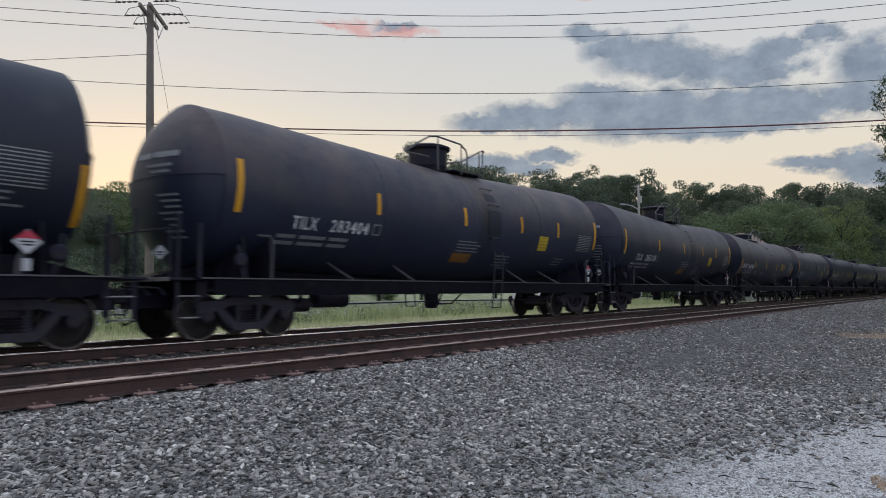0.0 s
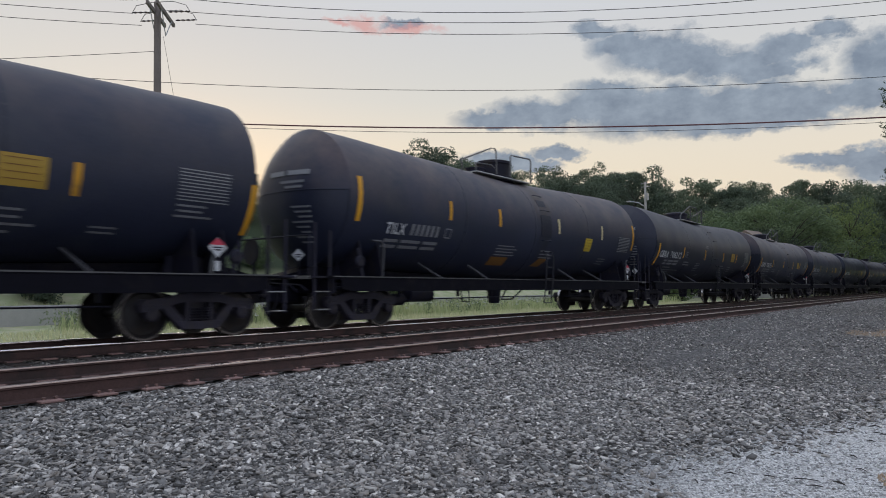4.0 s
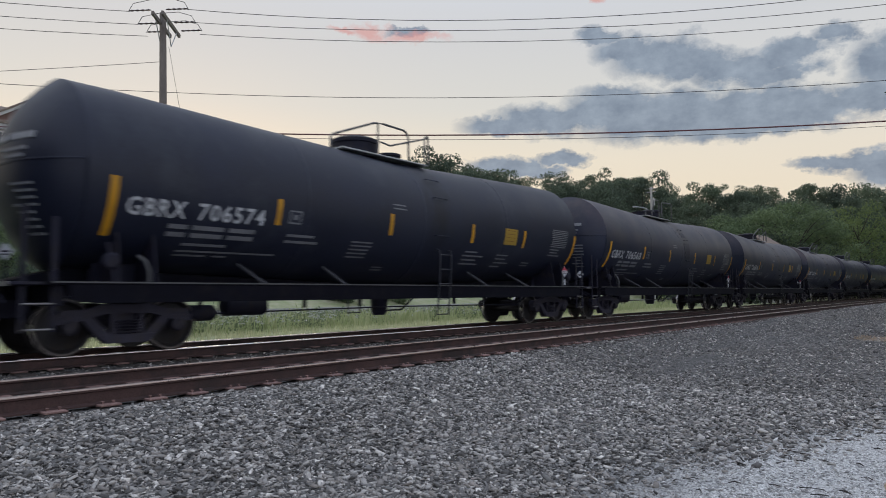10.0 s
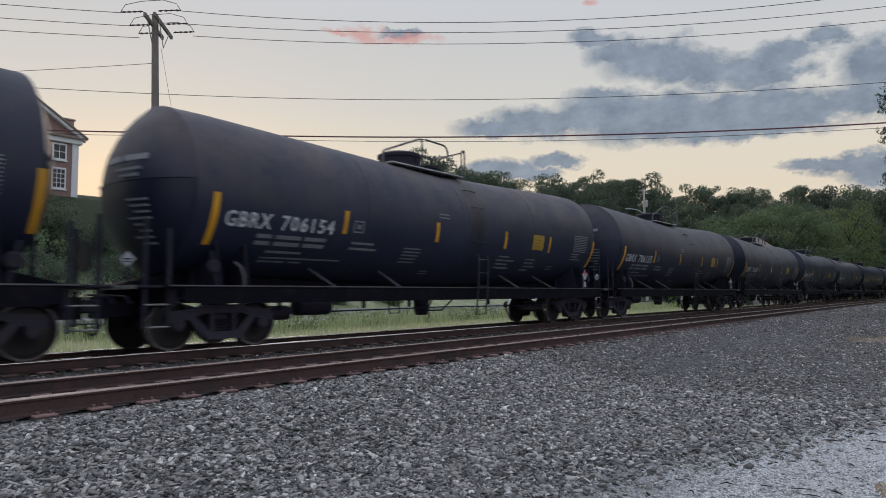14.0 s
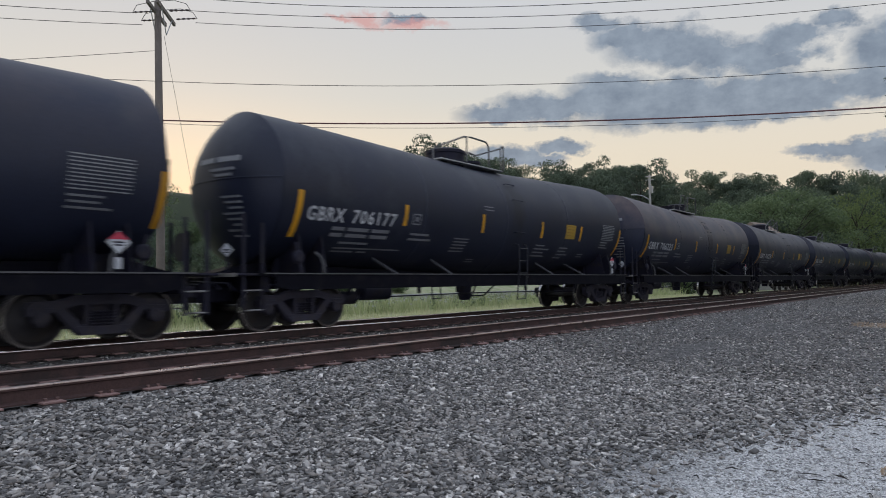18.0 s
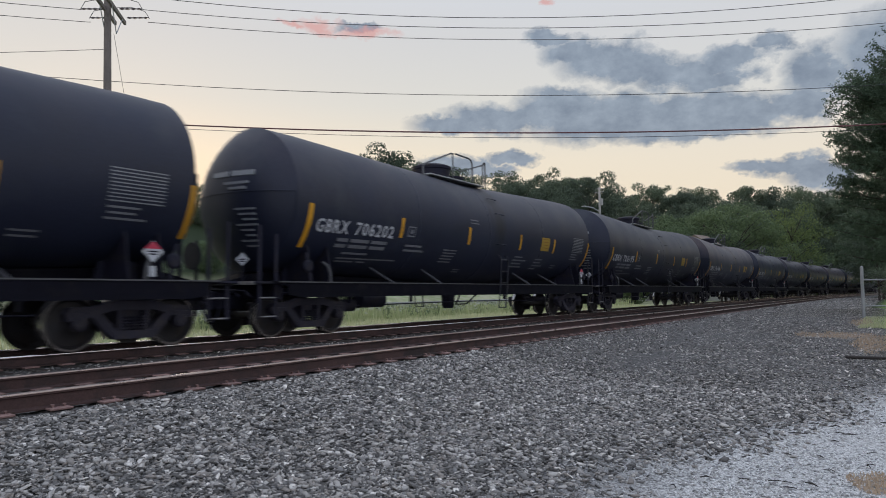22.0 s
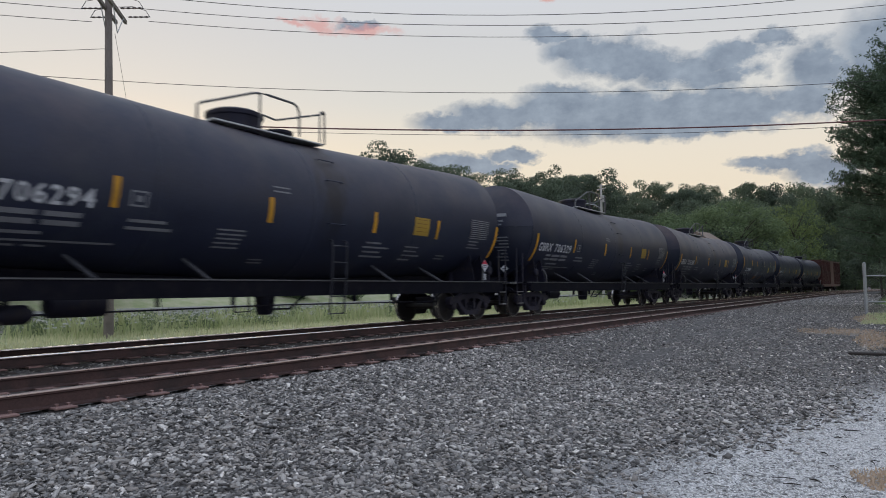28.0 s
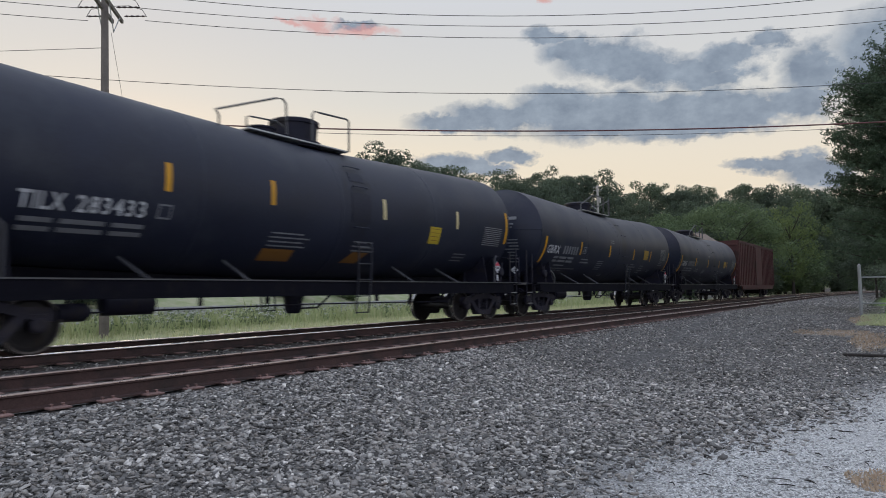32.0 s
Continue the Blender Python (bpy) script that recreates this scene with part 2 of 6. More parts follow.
M = {
    "tank": mat("tank_paint", (0.0168, 0.0212, 0.042), 0.48, 0, 0.3, 0.8, 30, 0.03, (0.029, 0.034, 0.05), 0.35, 0.2, 0.38),
    "steel_black": mat("black_steel", (0.0145, 0.014, 0.0265), 0.6, 0, 0.35, 4, 50, 0.1, (0.026, 0.022, 0.023), 0.3, 0.2, 0.25),
    "truck": mat("truck_casting", (0.031, 0.0285, 0.043), 0.6, 0.0, 0.35, 6, 50, 0.25, (0.046, 0.039, 0.044), 0.4, 0.3, 0.3),
    "sill": mat("near_black_sill", (0.0075, 0.0075, 0.0125), 0.8, 0, 0.35, 4, 50, 0.1, (0.013, 0.012, 0.015), 0.3, 0.2, 0.1),
    "brace": mat("brace_paint", (0.055, 0.055, 0.063), 0.55, 0, 0.3, 5, 50, 0.08),
    "ladder": mat("ladder_paint", (0.024, 0.025, 0.034), 0.5, 0, 0.3, 5, 50, 0.08, (0.06, 0.056, 0.055), 0.3, 0.2, 0.4),
    # pale base carries the sky's reflection on the rungs as colour
    "step": mat("pale_step", (0.3, 0.29, 0.285), 0.45, 0.4, 0.25, 8, 60, 0.1, (0.08, 0.07, 0.065), 0.4),
    "pad": mat("grip_pad", (0.0105, 0.0128, 0.027), 0.52, 0, 0.3, 6, 70, 0.1, None, 0, 0, 0.34),
    "rim": mat("worn_wheel_rim", (0.17, 0.15, 0.14), 0.45, 0.5, 0.25, 6, 50, 0.1),
    "rail_grey": mat("grey_handrail", (0.10, 0.10, 0.105), 0.5, 0.3, 0.2, 5, 60, 0.05),
    "wheel": mat("wheel_steel", (0.026, 0.023, 0.024), 0.5, 0.2, 0.3, 6, 40, 0.15, (0.026, 0.02, 0.017), 0.4),
    "tread": mat("polished_tread", (0.5, 0.48, 0.46), 0.25, 0.9, 0.15, 6, 60, 0.05),
    "yellow": mat("yellow_reflector", (0.62, 0.30, 0.012), 0.5, 0, 0.15, 3, 40, 0.03, (0.25, 0.13, 0.02), 0.25, 0.15),
    "panel": mat("yellow_panel", (0.38, 0.235, 0.03), 0.55, 0, 0.12, 4, 40, 0.02),
    "lemon": mat("lemon_panel", (0.5, 0.36, 0.025), 0.55, 0, 0.15, 4, 40, 0.02, (0.3, 0.2, 0.03), 0.25),
    "pale_strip": mat("pale_reflector", (0.62, 0.52, 0.28), 0.5, 0, 0.15, 3, 40, 0.03),
    "orange": mat("orange_panel", (0.2, 0.09, 0.018), 0.55, 0, 0.12, 4, 40, 0.02),
    "white": mat("stencil_white", (0.52, 0.53, 0.55), 0.6, 0, 0.2, 5, 60, 0.02),
    "faint": mat("faded_stencil", (0.19, 0.195, 0.21), 0.6, 0, 0.25, 5, 60, 0.02),
    "grey_table": mat("stencil_table", (0.26, 0.265, 0.275), 0.6, 0, 0.2, 5, 60, 0.02),
    "red": mat("placard_red", (0.5, 0.03, 0.07), 0.5, 0, 0.1, 5, 60, 0.02),
    "galv": mat("galvanised_steel", (0.42, 0.43, 0.44), 0.45, 0.6, 0.15, 10, 80, 0.05),
    "rail_web": mat("rusty_rail", (0.075, 0.041, 0.036), 0.8, 0.1, 0.35, 3, 50, 0.3, (0.04, 0.028, 0.025), 0.5),
    "rail_head": mat("worn_railhead", (0.5, 0.4, 0.35), 0.3, 0.85, 0.15, 3, 60, 0.05),
    "rail_head_bright": mat("bright_railhead", (0.85, 0.84, 0.83), 0.16, 0.95, 0.1, 3, 60, 0.03),
    "tie": mat("creosote_tie", (0.055, 0.043, 0.037), 0.85, 0, 0.4, 8, 60, 0.4, (0.09, 0.075, 0.066), 0.4, 0.35),
    "plate": mat("rusty_plate", (0.26, 0.16, 0.14), 0.8, 0.1, 0.35, 8, 60, 0.3, None, 0, 0.3),
    "boxcar": mat("boxcar_brown", (0.085, 0.025, 0.024), 0.6, 0, 0.25, 2, 40, 0.08, (0.05, 0.022, 0.018), 0.4),
    "pole": mat("weathered_pole", (0.2, 0.17, 0.15), 0.85, 0, 0.3, 3, 40, 0.4),
    "wire": mat("cable_black", (0.03, 0.028, 0.03), 0.6, 0, 0.1, 3, 40, 0.0),
    "wire_red": mat("cable_reddish", (0.13, 0.045, 0.045), 0.6, 0, 0.1, 3, 40, 0.0),
    "glass_ins": mat("porcelain", (0.07, 0.05, 0.045), 0.25, 0, 0.1, 5, 40, 0.0),
    "bark": mat("bark", (0.06, 0.048, 0.04), 0.9, 0, 0.35, 4, 30, 0.6),
    "brick": mat("house_brick", (0.34, 0.215, 0.19), 0.85, 0, 0.2, 3, 40, 0.2, None, 0, 0.25),
    "mortar": mat("mortar", (0.30, 0.24, 0.21), 0.9, 0, 0.2, 5, 60, 0.2),
    "trim": mat("white_trim", (0.74, 0.73, 0.72), 0.55, 0, 0.1, 3, 40, 0.05),
    "roof_tan": mat("tan_shingle", (0.26, 0.2, 0.16), 0.9, 0, 0.2, 4, 50, 0.3),
    "glass": mat("window_glass", (0.03, 0.035, 0.04), 0.06, 0, 0.1, 2, 20, 0.0),
    "asphalt": mat("old_asphalt", (0.52, 0.52, 0.525), 0.8, 0, 0.2, 1.5, 80, 0.3),
    "kerb": mat("pale_concrete", (0.42, 0.41, 0.39), 0.8, 0, 0.15, 3, 50, 0.2),
    "twig": mat("dead_twig", (0.045, 0.038, 0.033), 0.9, 0, 0.3, 10, 80, 0.4),
}


def spilled_tank():
    """The tank paint with dark spills that have run down by the ladder."""
    m = M["tank"].copy()
    m.name = "tank_paint_with_spills"
    nt = m.node_tree
    N, K = nt.nodes.new, nt.links.new
    b = nt.nodes["Principled BSDF"]
    paint = b.inputs["Base Color"].links[0].from_socket
    tc, sep, n = N("ShaderNodeTexCoord"), N("ShaderNodeSeparateXYZ"), N("ShaderNodeTexNoise")
    squeeze = N("ShaderNodeMapping")
    squeeze.inputs["Scale"].default_value = (1, 1, 0.25)
    K(tc.outputs["Object"], sep.inputs[0])
    K(tc.outputs["Object"], squeeze.inputs[0])
    K(squeeze.outputs[0], n.inputs["Vector"])
    n.inputs["Scale"].default_value, n.inputs["Detail"].default_value = 5, 6

    def op(o, a, c):
        q = N("ShaderNodeMath")
        q.operation = o
        for i, v in enumerate((a, c)):
            if isinstance(v, (int, float)):
                q.inputs[i].default_value = v
            else:
                K(v, q.inputs[i])
        return q.outputs[0]

    def rng(v, a, c):
        q = N("ShaderNodeMapRange")
        q.inputs[1].default_value, q.inputs[2].default_value = a, c
        K(v, q.inputs[0])
        return q.outputs[0]

    info = N("ShaderNodeObjectInfo")
    off = op("SUBTRACT", op("ABSOLUTE", op("SUBTRACT", sep.outputs[0], 0.62), 0), op("MULTIPLY", op("SUBTRACT", n.outputs[0], 0.5), 1.5))
    spill = op("MULTIPLY", rng(off, 0.5, 0.1), rng(sep.outputs[2], 1.7, 2.9))
    spill = op("MULTIPLY", spill, op("ADD", op("MULTIPLY", info.outputs["Random"], 0.35), 0.6))
    mx = N("ShaderNodeMix")
    mx.data_type = "RGBA"
    mx.inputs[7].default_value = (0.006, 0.006, 0.009, 1)
    K(spill, mx.inputs[0])
    K(paint, mx.inputs[6])
    # pale brown road dust and painted sky sheen on the upper side, more on some cars than on others
    film = N("ShaderNodeTexNoise")
    film.inputs["Scale"].default_value, film.inputs["Detail"].default_value, film.inputs["Roughness"].default_value = 0.9, 8, 0.7
    K(tc.outputs["Object"], film.inputs["Vector"])
    dust_sheen = op("MULTIPLY", rng(film.outputs[0], 0.35, 0.75), rng(sep.outputs[2], 2.6, 4.3))
    dust_sheen = op("MULTIPLY", dust_sheen, op("MULTIPLY", op("POWER", info.outputs["Random"], 1.6), 1.0))
    mx2 = N("ShaderNodeMix")
    mx2.data_type = "RGBA"
    mx2.inputs[7].default_value = (0.16, 0.115, 0.1, 1)
    K(dust_sheen, mx2.inputs[0])
    K(mx.outputs[2], mx2.inputs[6])
    K(mx2.outputs[2], b.inputs["Base Color"])
    return m


M["tank_shell"] = spilled_tank()
M["fence_steel"] = mat("dull_zinc", (0.34, 0.345, 0.35), 0.55, 0.4, 0.2, 8, 60, 0.05)


# ---- mesh helpers ----
def part(name, bm, material, parent, label="", smooth=None):
    """Links a bmesh as one mesh object under a thing or a part."""
    me = bpy.data.meshes.new(name)
    bm.to_mesh(me)
    bm.free()
    me.materials.append(material)
    if smooth is not None:
        me.shade_smooth()
        me.set_sharp_from_angle(angle=radians(smooth))
    ob = new(name, me)
    ob.parent = parent
    if label:
        tagged(ob, label)
    return ob


def share(name, ob, parent, m):
    """Another object on the mesh of ob."""
    o = new(name, ob.data)
    o.parent = parent
    o.matrix_basis = m
    return o


def bm_box(bm, x0, x1, y0, y1, z0, z1, bevel=0.0):
    vs = [bm.verts.new((x, y, z)) for x in (x0, x1) for y in (y0, y1) for z in (z0, z1)]
    fs = [(0, 1, 3, 2), (4, 6, 7, 5), (0, 4, 5, 1), (2, 3, 7, 6), (0, 2, 6, 4), (1, 5, 7, 3)]
    faces = [bm.faces.new([vs[i] for i in f]) for f in fs]
    if bevel:
        bmesh.ops.bevel(bm, geom=list({e for f in faces for e in f.edges}), offset=bevel, segments=1, affect="EDGES")
    return bm


def box(x0, x1, y0, y1, z0, z1, bevel=0.0):
    return bm_box(bmesh.new(), x0, x1, y0, y1, z0, z1, bevel)


def bm_tube(bm, pts, r, n=8, closed=False):
    """A round bar through the points; r may be one radius or one for each point."""
    rs = r if isinstance(r, (list, tuple)) else [r] * len(pts)
    rings = []
    pts = [Vector(p) for p in pts]
    up = None
    for i, p in enumerate(pts):
        d = (pts[min(i + 1, len(pts) - 1)] - pts[max(i - 1, 0)]).normalized()
        if up is None or abs(d.dot(up)) > 0.99:
            up = Vector((0, 0, 1)) if abs(d.z) < 0.9 else Vector((1, 0, 0))
        a = d.cross(up).normalized()
        b = a.cross(d)
        rings.append([bm.verts.new(p + rs[i] * (math.cos(2 * math.pi * j / n) * a + math.sin(2 * math.pi * j / n) * b)) for j in range(n)])
    for q, s in zip(rings, rings[1:]):
        for j in range(n):
            bm.faces.new((q[j], q[(j + 1) % n], s[(j + 1) % n], s[j]))
    bm.faces.new(rings[0][::-1])
    bm.faces.new(rings[-1])
    return bm


def tube(pts, r, n=8):
    return bm_tube(bmesh.new(), pts, r, n)


def bm_lathe(bm, profile, n=24, axis="y"):
    """Turns (along, radius) pairs round an axis."""
    rings = []
    for a, r in profile:
        ring = []
        for j in range(n):
            c, s = r * math.cos(2 * math.pi * j / n), r * math.sin(2 * math.pi * j / n)
            ring.append(bm.verts.new({"x": (a, c, s), "y": (s, a, c), "z": (c, s, a)}[axis]))
        rings.append(ring)
    for q, s in zip(rings, rings[1:]):
        for j in range(n):
            bm.faces.new((q[j], q[(j + 1) % n], s[(j + 1) % n], s[j]))
    bm.faces.new(rings[0][::-1])
    bm.faces.new(rings[-1])
    return bm


def lathe(profile, n=24, axis="y"):
    return bm_lathe(bmesh.new(), profile, n, axis)


def bm_prism(bm, outline, y0, y1):
    """An outline in x and z, drawn out from y0 to y1."""
    a = [bm.verts.new((x, y0, z)) for x, z in outline]
    b = [bm.verts.new((x, y1, z)) for x, z in outline]
    bm.faces.new(a)
    bm.faces.new(b[::-1])
    for i in range(len(a)):
        j = (i + 1) % len(a)
        bm.faces.new((a[j], a[i], b[i], b[j]))
    return bm


def prism(outline, y0, y1):
    return bm_prism(bmesh.new(), outline, y0, y1)


def from_arrays(name, verts, faces, material, parent=None):
    me = bpy.data.meshes.new(name)
    me.from_pydata(verts, [], faces)
    me.materials.append(material)
    ob = new(name, me)
    ob.parent = parent
    return ob


def empty(name, m=None):
    ob = new(name)
    ob.empty_display_size = 0.2
    if m is not None:
        ob.matrix_basis = m
    return ob


# ---- ground ----
DRY_PATCHES = ((21.5, 1.4, 1.1, 1.15), (19.2, 0.5, 2.3, 0.45), (27.5, 1.0, 1.8, 0.35), (6.1, 0.1, 0.35, 0.28))   # straw: middle, radii


def ground_material():
    """Lot gravel, ballast, grass verge and wooded hillside in one sheet, told apart by where they lie."""
    m = bpy.data.materials.new("ground")
    m.use_nodes = True
    nt = m.node_tree
    N, K = nt.nodes.new, nt.links.new
    b = nt.nodes["Principled BSDF"]
    tc = N("ShaderNodeTexCoord")
    P = tc.outputs["Object"]

    def noise_(scale, detail=5, rough=0.55):
        n = N("ShaderNodeTexNoise")
        n.inputs["Scale"].default_value, n.inputs["Detail"].default_value, n.inputs["Roughness"].default_value = scale, detail, rough
        K(P, n.inputs["Vector"])
        return n.outputs[0]

    def rng(v, a, b_, c=0.0, d=1.0):
        n = N("ShaderNodeMapRange")
        for i, x in zip((1, 2, 3, 4), (a, b_, c, d)):
            n.inputs[i].default_value = x
        K(v, n.inputs[0])
        return n.outputs[0]

    def mix_(f, a, b_):
        n = N("ShaderNodeMix")
        n.data_type = "RGBA"
        for i, v in ((0, f), (6, a), (7, b_)):
            if isinstance(v, (int, float)):
                n.inputs[i].default_value = v
            elif isinstance(v, tuple):
                n.inputs[i].default_value = (*v, 1)
            else:
                K(v, n.inputs[i])
        return n.outputs[2]

    def op(o, a, b_=None):
        n = N("ShaderNodeMath")
        n.operation = o
        for i, v in enumerate((a, b_)):
            if v is None:
                continue
            if isinstance(v, (int, float)):
                n.inputs[i].default_value = v
            else:
                K(v, n.inputs[i])
        return n.outputs[0]

    sep = N("ShaderNodeSeparateXYZ")
    K(P, sep.inputs[0])
    X, Y = sep.outputs[0], sep.outputs[1]
    wob = op("MULTIPLY", op("SUBTRACT", noise_(0.7, 6), 0.5), 2.2)
    cells = N("ShaderNodeTexVoronoi")
    cells.inputs["Scale"].default_value = 26
    K(P, cells.inputs["Vector"])
    csep = N("ShaderNodeSeparateColor")
    K(cells.outputs["Color"], csep.inputs[0])
    stone = mix_(rng(csep.outputs[0], 0, 1), (0.045, 0.043, 0.042), (0.22, 0.21, 0.2))
    fine = N("ShaderNodeTexVoronoi")
    fine.inputs["Scale"].default_value = 75
    K(P, fine.inputs["Vector"])
    fsep = N("ShaderNodeSeparateColor")
    K(fine.outputs["Color"], fsep.inputs[0])
    grit = mix_(rng(fsep.outputs[0], 0, 1), (0.24, 0.235, 0.228), (0.92, 0.905, 0.88))
    grit = mix_(rng(noise_(1.1, 6), 0.5, 0.9), grit, (0.58, 0.57, 0.555))
    # the lot narrows away from the near corner
    edge = op("SUBTRACT", op("ADD", Y, op("MULTIPLY", op("POWER", op("MAXIMUM", op("SUBTRACT", X, 4), 0.0), 1.9), 0.036)), 1.9)
    lot = rng(op("ADD", edge, op("MULTIPLY", wob, 0.7)), 0.6, -0.5)
    col = mix_(lot, stone, grit)
    # dry straw-coloured weeds along the lot's edge
    dry = None
    for cx, cy, rx, ry in DRY_PATCHES:
        u, v = op("DIVIDE", op("SUBTRACT", X, cx), rx), op("DIVIDE", op("SUBTRACT", Y, cy), ry)
        d = op("SUBTRACT", 1.0, op("SQRT", op("ADD", op("MULTIPLY", u, u), op("MULTIPLY", v, v))))
        dry = d if dry is None else op("MAXIMUM", dry, d)
    dry = rng(op("ADD", dry, op("MULTIPLY", op("SUBTRACT", noise_(2.2, 6), 0.5), 2.0)), 0.0, 0.5)
    col = mix_(op("MULTIPLY", dry, 0.8), col, (0.5, 0.4, 0.31))
    # past the fence the lot gives way to dark rough grass
    rough = op("MULTIPLY", rng(X, 31, 37), rng(op("ADD", Y, op("MULTIPLY", wob, 0.5)), 2.4, 1.4))
    col = mix_(rough, col, (0.05, 0.065, 0.03))
    lawn = op("MULTIPLY", rng(op("ADD", Y, op("MULTIPLY", wob, 0.3)), 1.0, 0.5), rng(X, 24.5, 25.5))
    col = mix_(lawn, col, (0.2, 0.29, 0.08))
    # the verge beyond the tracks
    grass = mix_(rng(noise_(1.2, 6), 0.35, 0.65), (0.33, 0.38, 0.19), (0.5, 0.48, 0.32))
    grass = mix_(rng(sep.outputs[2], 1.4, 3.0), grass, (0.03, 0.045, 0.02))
    sand = op("MULTIPLY", rng(op("ADD", Y, op("MULTIPLY", wob, 0.4)), 13.3, 13.9), rng(noise_(1.6, 6), 0.3, 0.6))
    col = mix_(sand, col, (0.54, 0.51, 0.45))
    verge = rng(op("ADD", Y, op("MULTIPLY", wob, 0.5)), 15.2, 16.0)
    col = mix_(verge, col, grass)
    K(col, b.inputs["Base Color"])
    b.inputs["Specular IOR Level"].default_value = 0.15
    K(mix_(lot, (0.8, 0.8, 0.8), (0.5, 0.5, 0.5)), b.inputs["Roughness"])
    bp = N("ShaderNodeBump")
    bp.inputs["Strength"].default_value, bp.inputs["Distance"].default_value = 0.7, 0.02
    K(op("ADD", op("MULTIPLY", cells.outputs["Distance"], 1.0), op("MULTIPLY", fine.outputs["Distance"], 0.4)), bp.inputs["Height"])
    K(bp.outputs[0], b.inputs["Normal"])
    return m


def build_ground():
    xs = sorted({*range(-900, -40, 60), *range(-40, 140, 2), *range(140, 400, 15), *range(400, 2400, 200)})
    ds = [-1500, -900, -600, -450, -300, -220, -160, -120, -100, -85, -72, -60, -50, -40, -30, -25, -20, -17, -14, -12, -10, -8, -6.5, -5.5, -4.2, -3.2, -2.1, 0, 2, 4, 5.5, 5.9, 6.3, 6.7, 7.1, 7.6, 8.5, 9.5, 10.5, 12, 14, 17, 22, 30, 60, 150, 500, 1500]
    verts, faces = [], []
    for x in xs:
        for d in ds:
            y = line_y(min(x, 220)) - d
            z = ground_z(min(x, 220), y)
            if d < -35:
                z += 2.5 * noise.noise((x / 60, y / 60, 0)) * min(1, (-d - 35) / 60)
            elif d > 7:
                z += 0.02 * noise.noise((x / 1.5, y / 1.5, 3))
            verts.append((x, y, z))
    n = len(ds)
    for i in range(len(xs) - 1):
        for j in range(n - 1):
            a = i * n + j
            faces.append((a, a + 1, a + n + 1, a + n))
    ob = from_arrays("ground", verts, faces, ground_material())
    ob.data.shade_smooth()
    return tagged(ob, "grey crushed-stone lot and ballast with a weedy verge", "ground", kind="structure")


ground = build_ground()


# ---- tracks ----
RAIL_OUTLINE = [(-0.076, -0.18), (0.076, -0.18), (0.076, -0.165), (0.012, -0.148), (0.009, -0.05), (0.035, -0.038), (0.0355, -0.016), (0.028, -0.0075), (0.0, -0.003), (-0.028, -0.0075), (-0.0355, -0.016), (-0.035, -0.038), (-0.009, -0.05), (-0.012, -0.148), (-0.076, -0.165)]
TRACK_XS = [-42 + 2 * i for i in range(145)]


def sweep(name, outline, off, z0, material, parent, xs=TRACK_XS):
    n = len(outline)
    verts, faces = [], []
    for x in xs:
        for u, v in outline:
            px, py = on_line(x, off + u)
            verts.append((px, py, z0 + v))
    for i in range(len(xs) - 1):
        for j in range(n):
            k = (j + 1) % n
            faces.append((i * n + j, i * n + k, (i + 1) * n + k, (i + 1) * n + j))
    faces += [tuple(range(n)), tuple(len(verts) - n + j for j in range(n))[::-1]]
    return from_arrays(name, verts, faces, material, parent)


def build_track(off, bright, label):
    track = tagged(empty("railway_track"), label, "railway track", "railway tracks", "structure")
    for side in (-1, 1):
        o = off + side * (GAUGE / 2 + 0.035)
        rail = sweep("rail", RAIL_OUTLINE, o, RAIL_Z, M["rail_web"], track)
        band = [(-0.0375, -0.02), (0.0375, -0.02), (0.037, -0.011), (0.032, -0.0045), (0.02, -0.0012), (0.0, 0.0), (-0.02, -0.0012), (-0.032, -0.0045), (-0.037, -0.011)]
        head = sweep("railhead", band, o, RAIL_Z, M["rail_head_bright" if bright else "rail_head"], rail)
        tagged(head, "shiny worn top of the rail")
    return track


far_track = build_track(0.0, True, "far railway track with polished rails on ballast")
near_track = build_track(SPACING, False, "near railway track with rust-brown rails on timber ties")


# ---- rolling stock ----
CAR = 18.0                   # coupled length
TANK_R, TANK_Z, TANK_HALF = 1.62, 2.895, 7.72
DROP = 0.22                  # the tank slopes down to its middle
TRUCK_X, AXLE = 6.95, 0.89
WHEEL_R = 0.457


def tank_z(x):
    return TANK_Z + DROP * (min(abs(x), 7.0) / 7.0 - 0.5)


def tank_surface(x, z, out=0.0):
    """The tank's side facing the lot at that place along the car and height: y, and the slope there."""
    dz = max(-0.98, min(0.98, (z - tank_z(x)) / TANK_R))
    return -(TANK_R + out) * math.sqrt(1 - dz * dz)


def head_x(r, side=1):
    """How far out the dished end lies at that share of the tank's radius; it meets the side in a firm edge."""
    if side < 0:
        return TANK_HALF + 0.13 + 0.7 * (1 - min(1.0, r) ** 2.5)
    return TANK_HALF + 0.5 * (1 - min(1.0, r) ** 2.1)


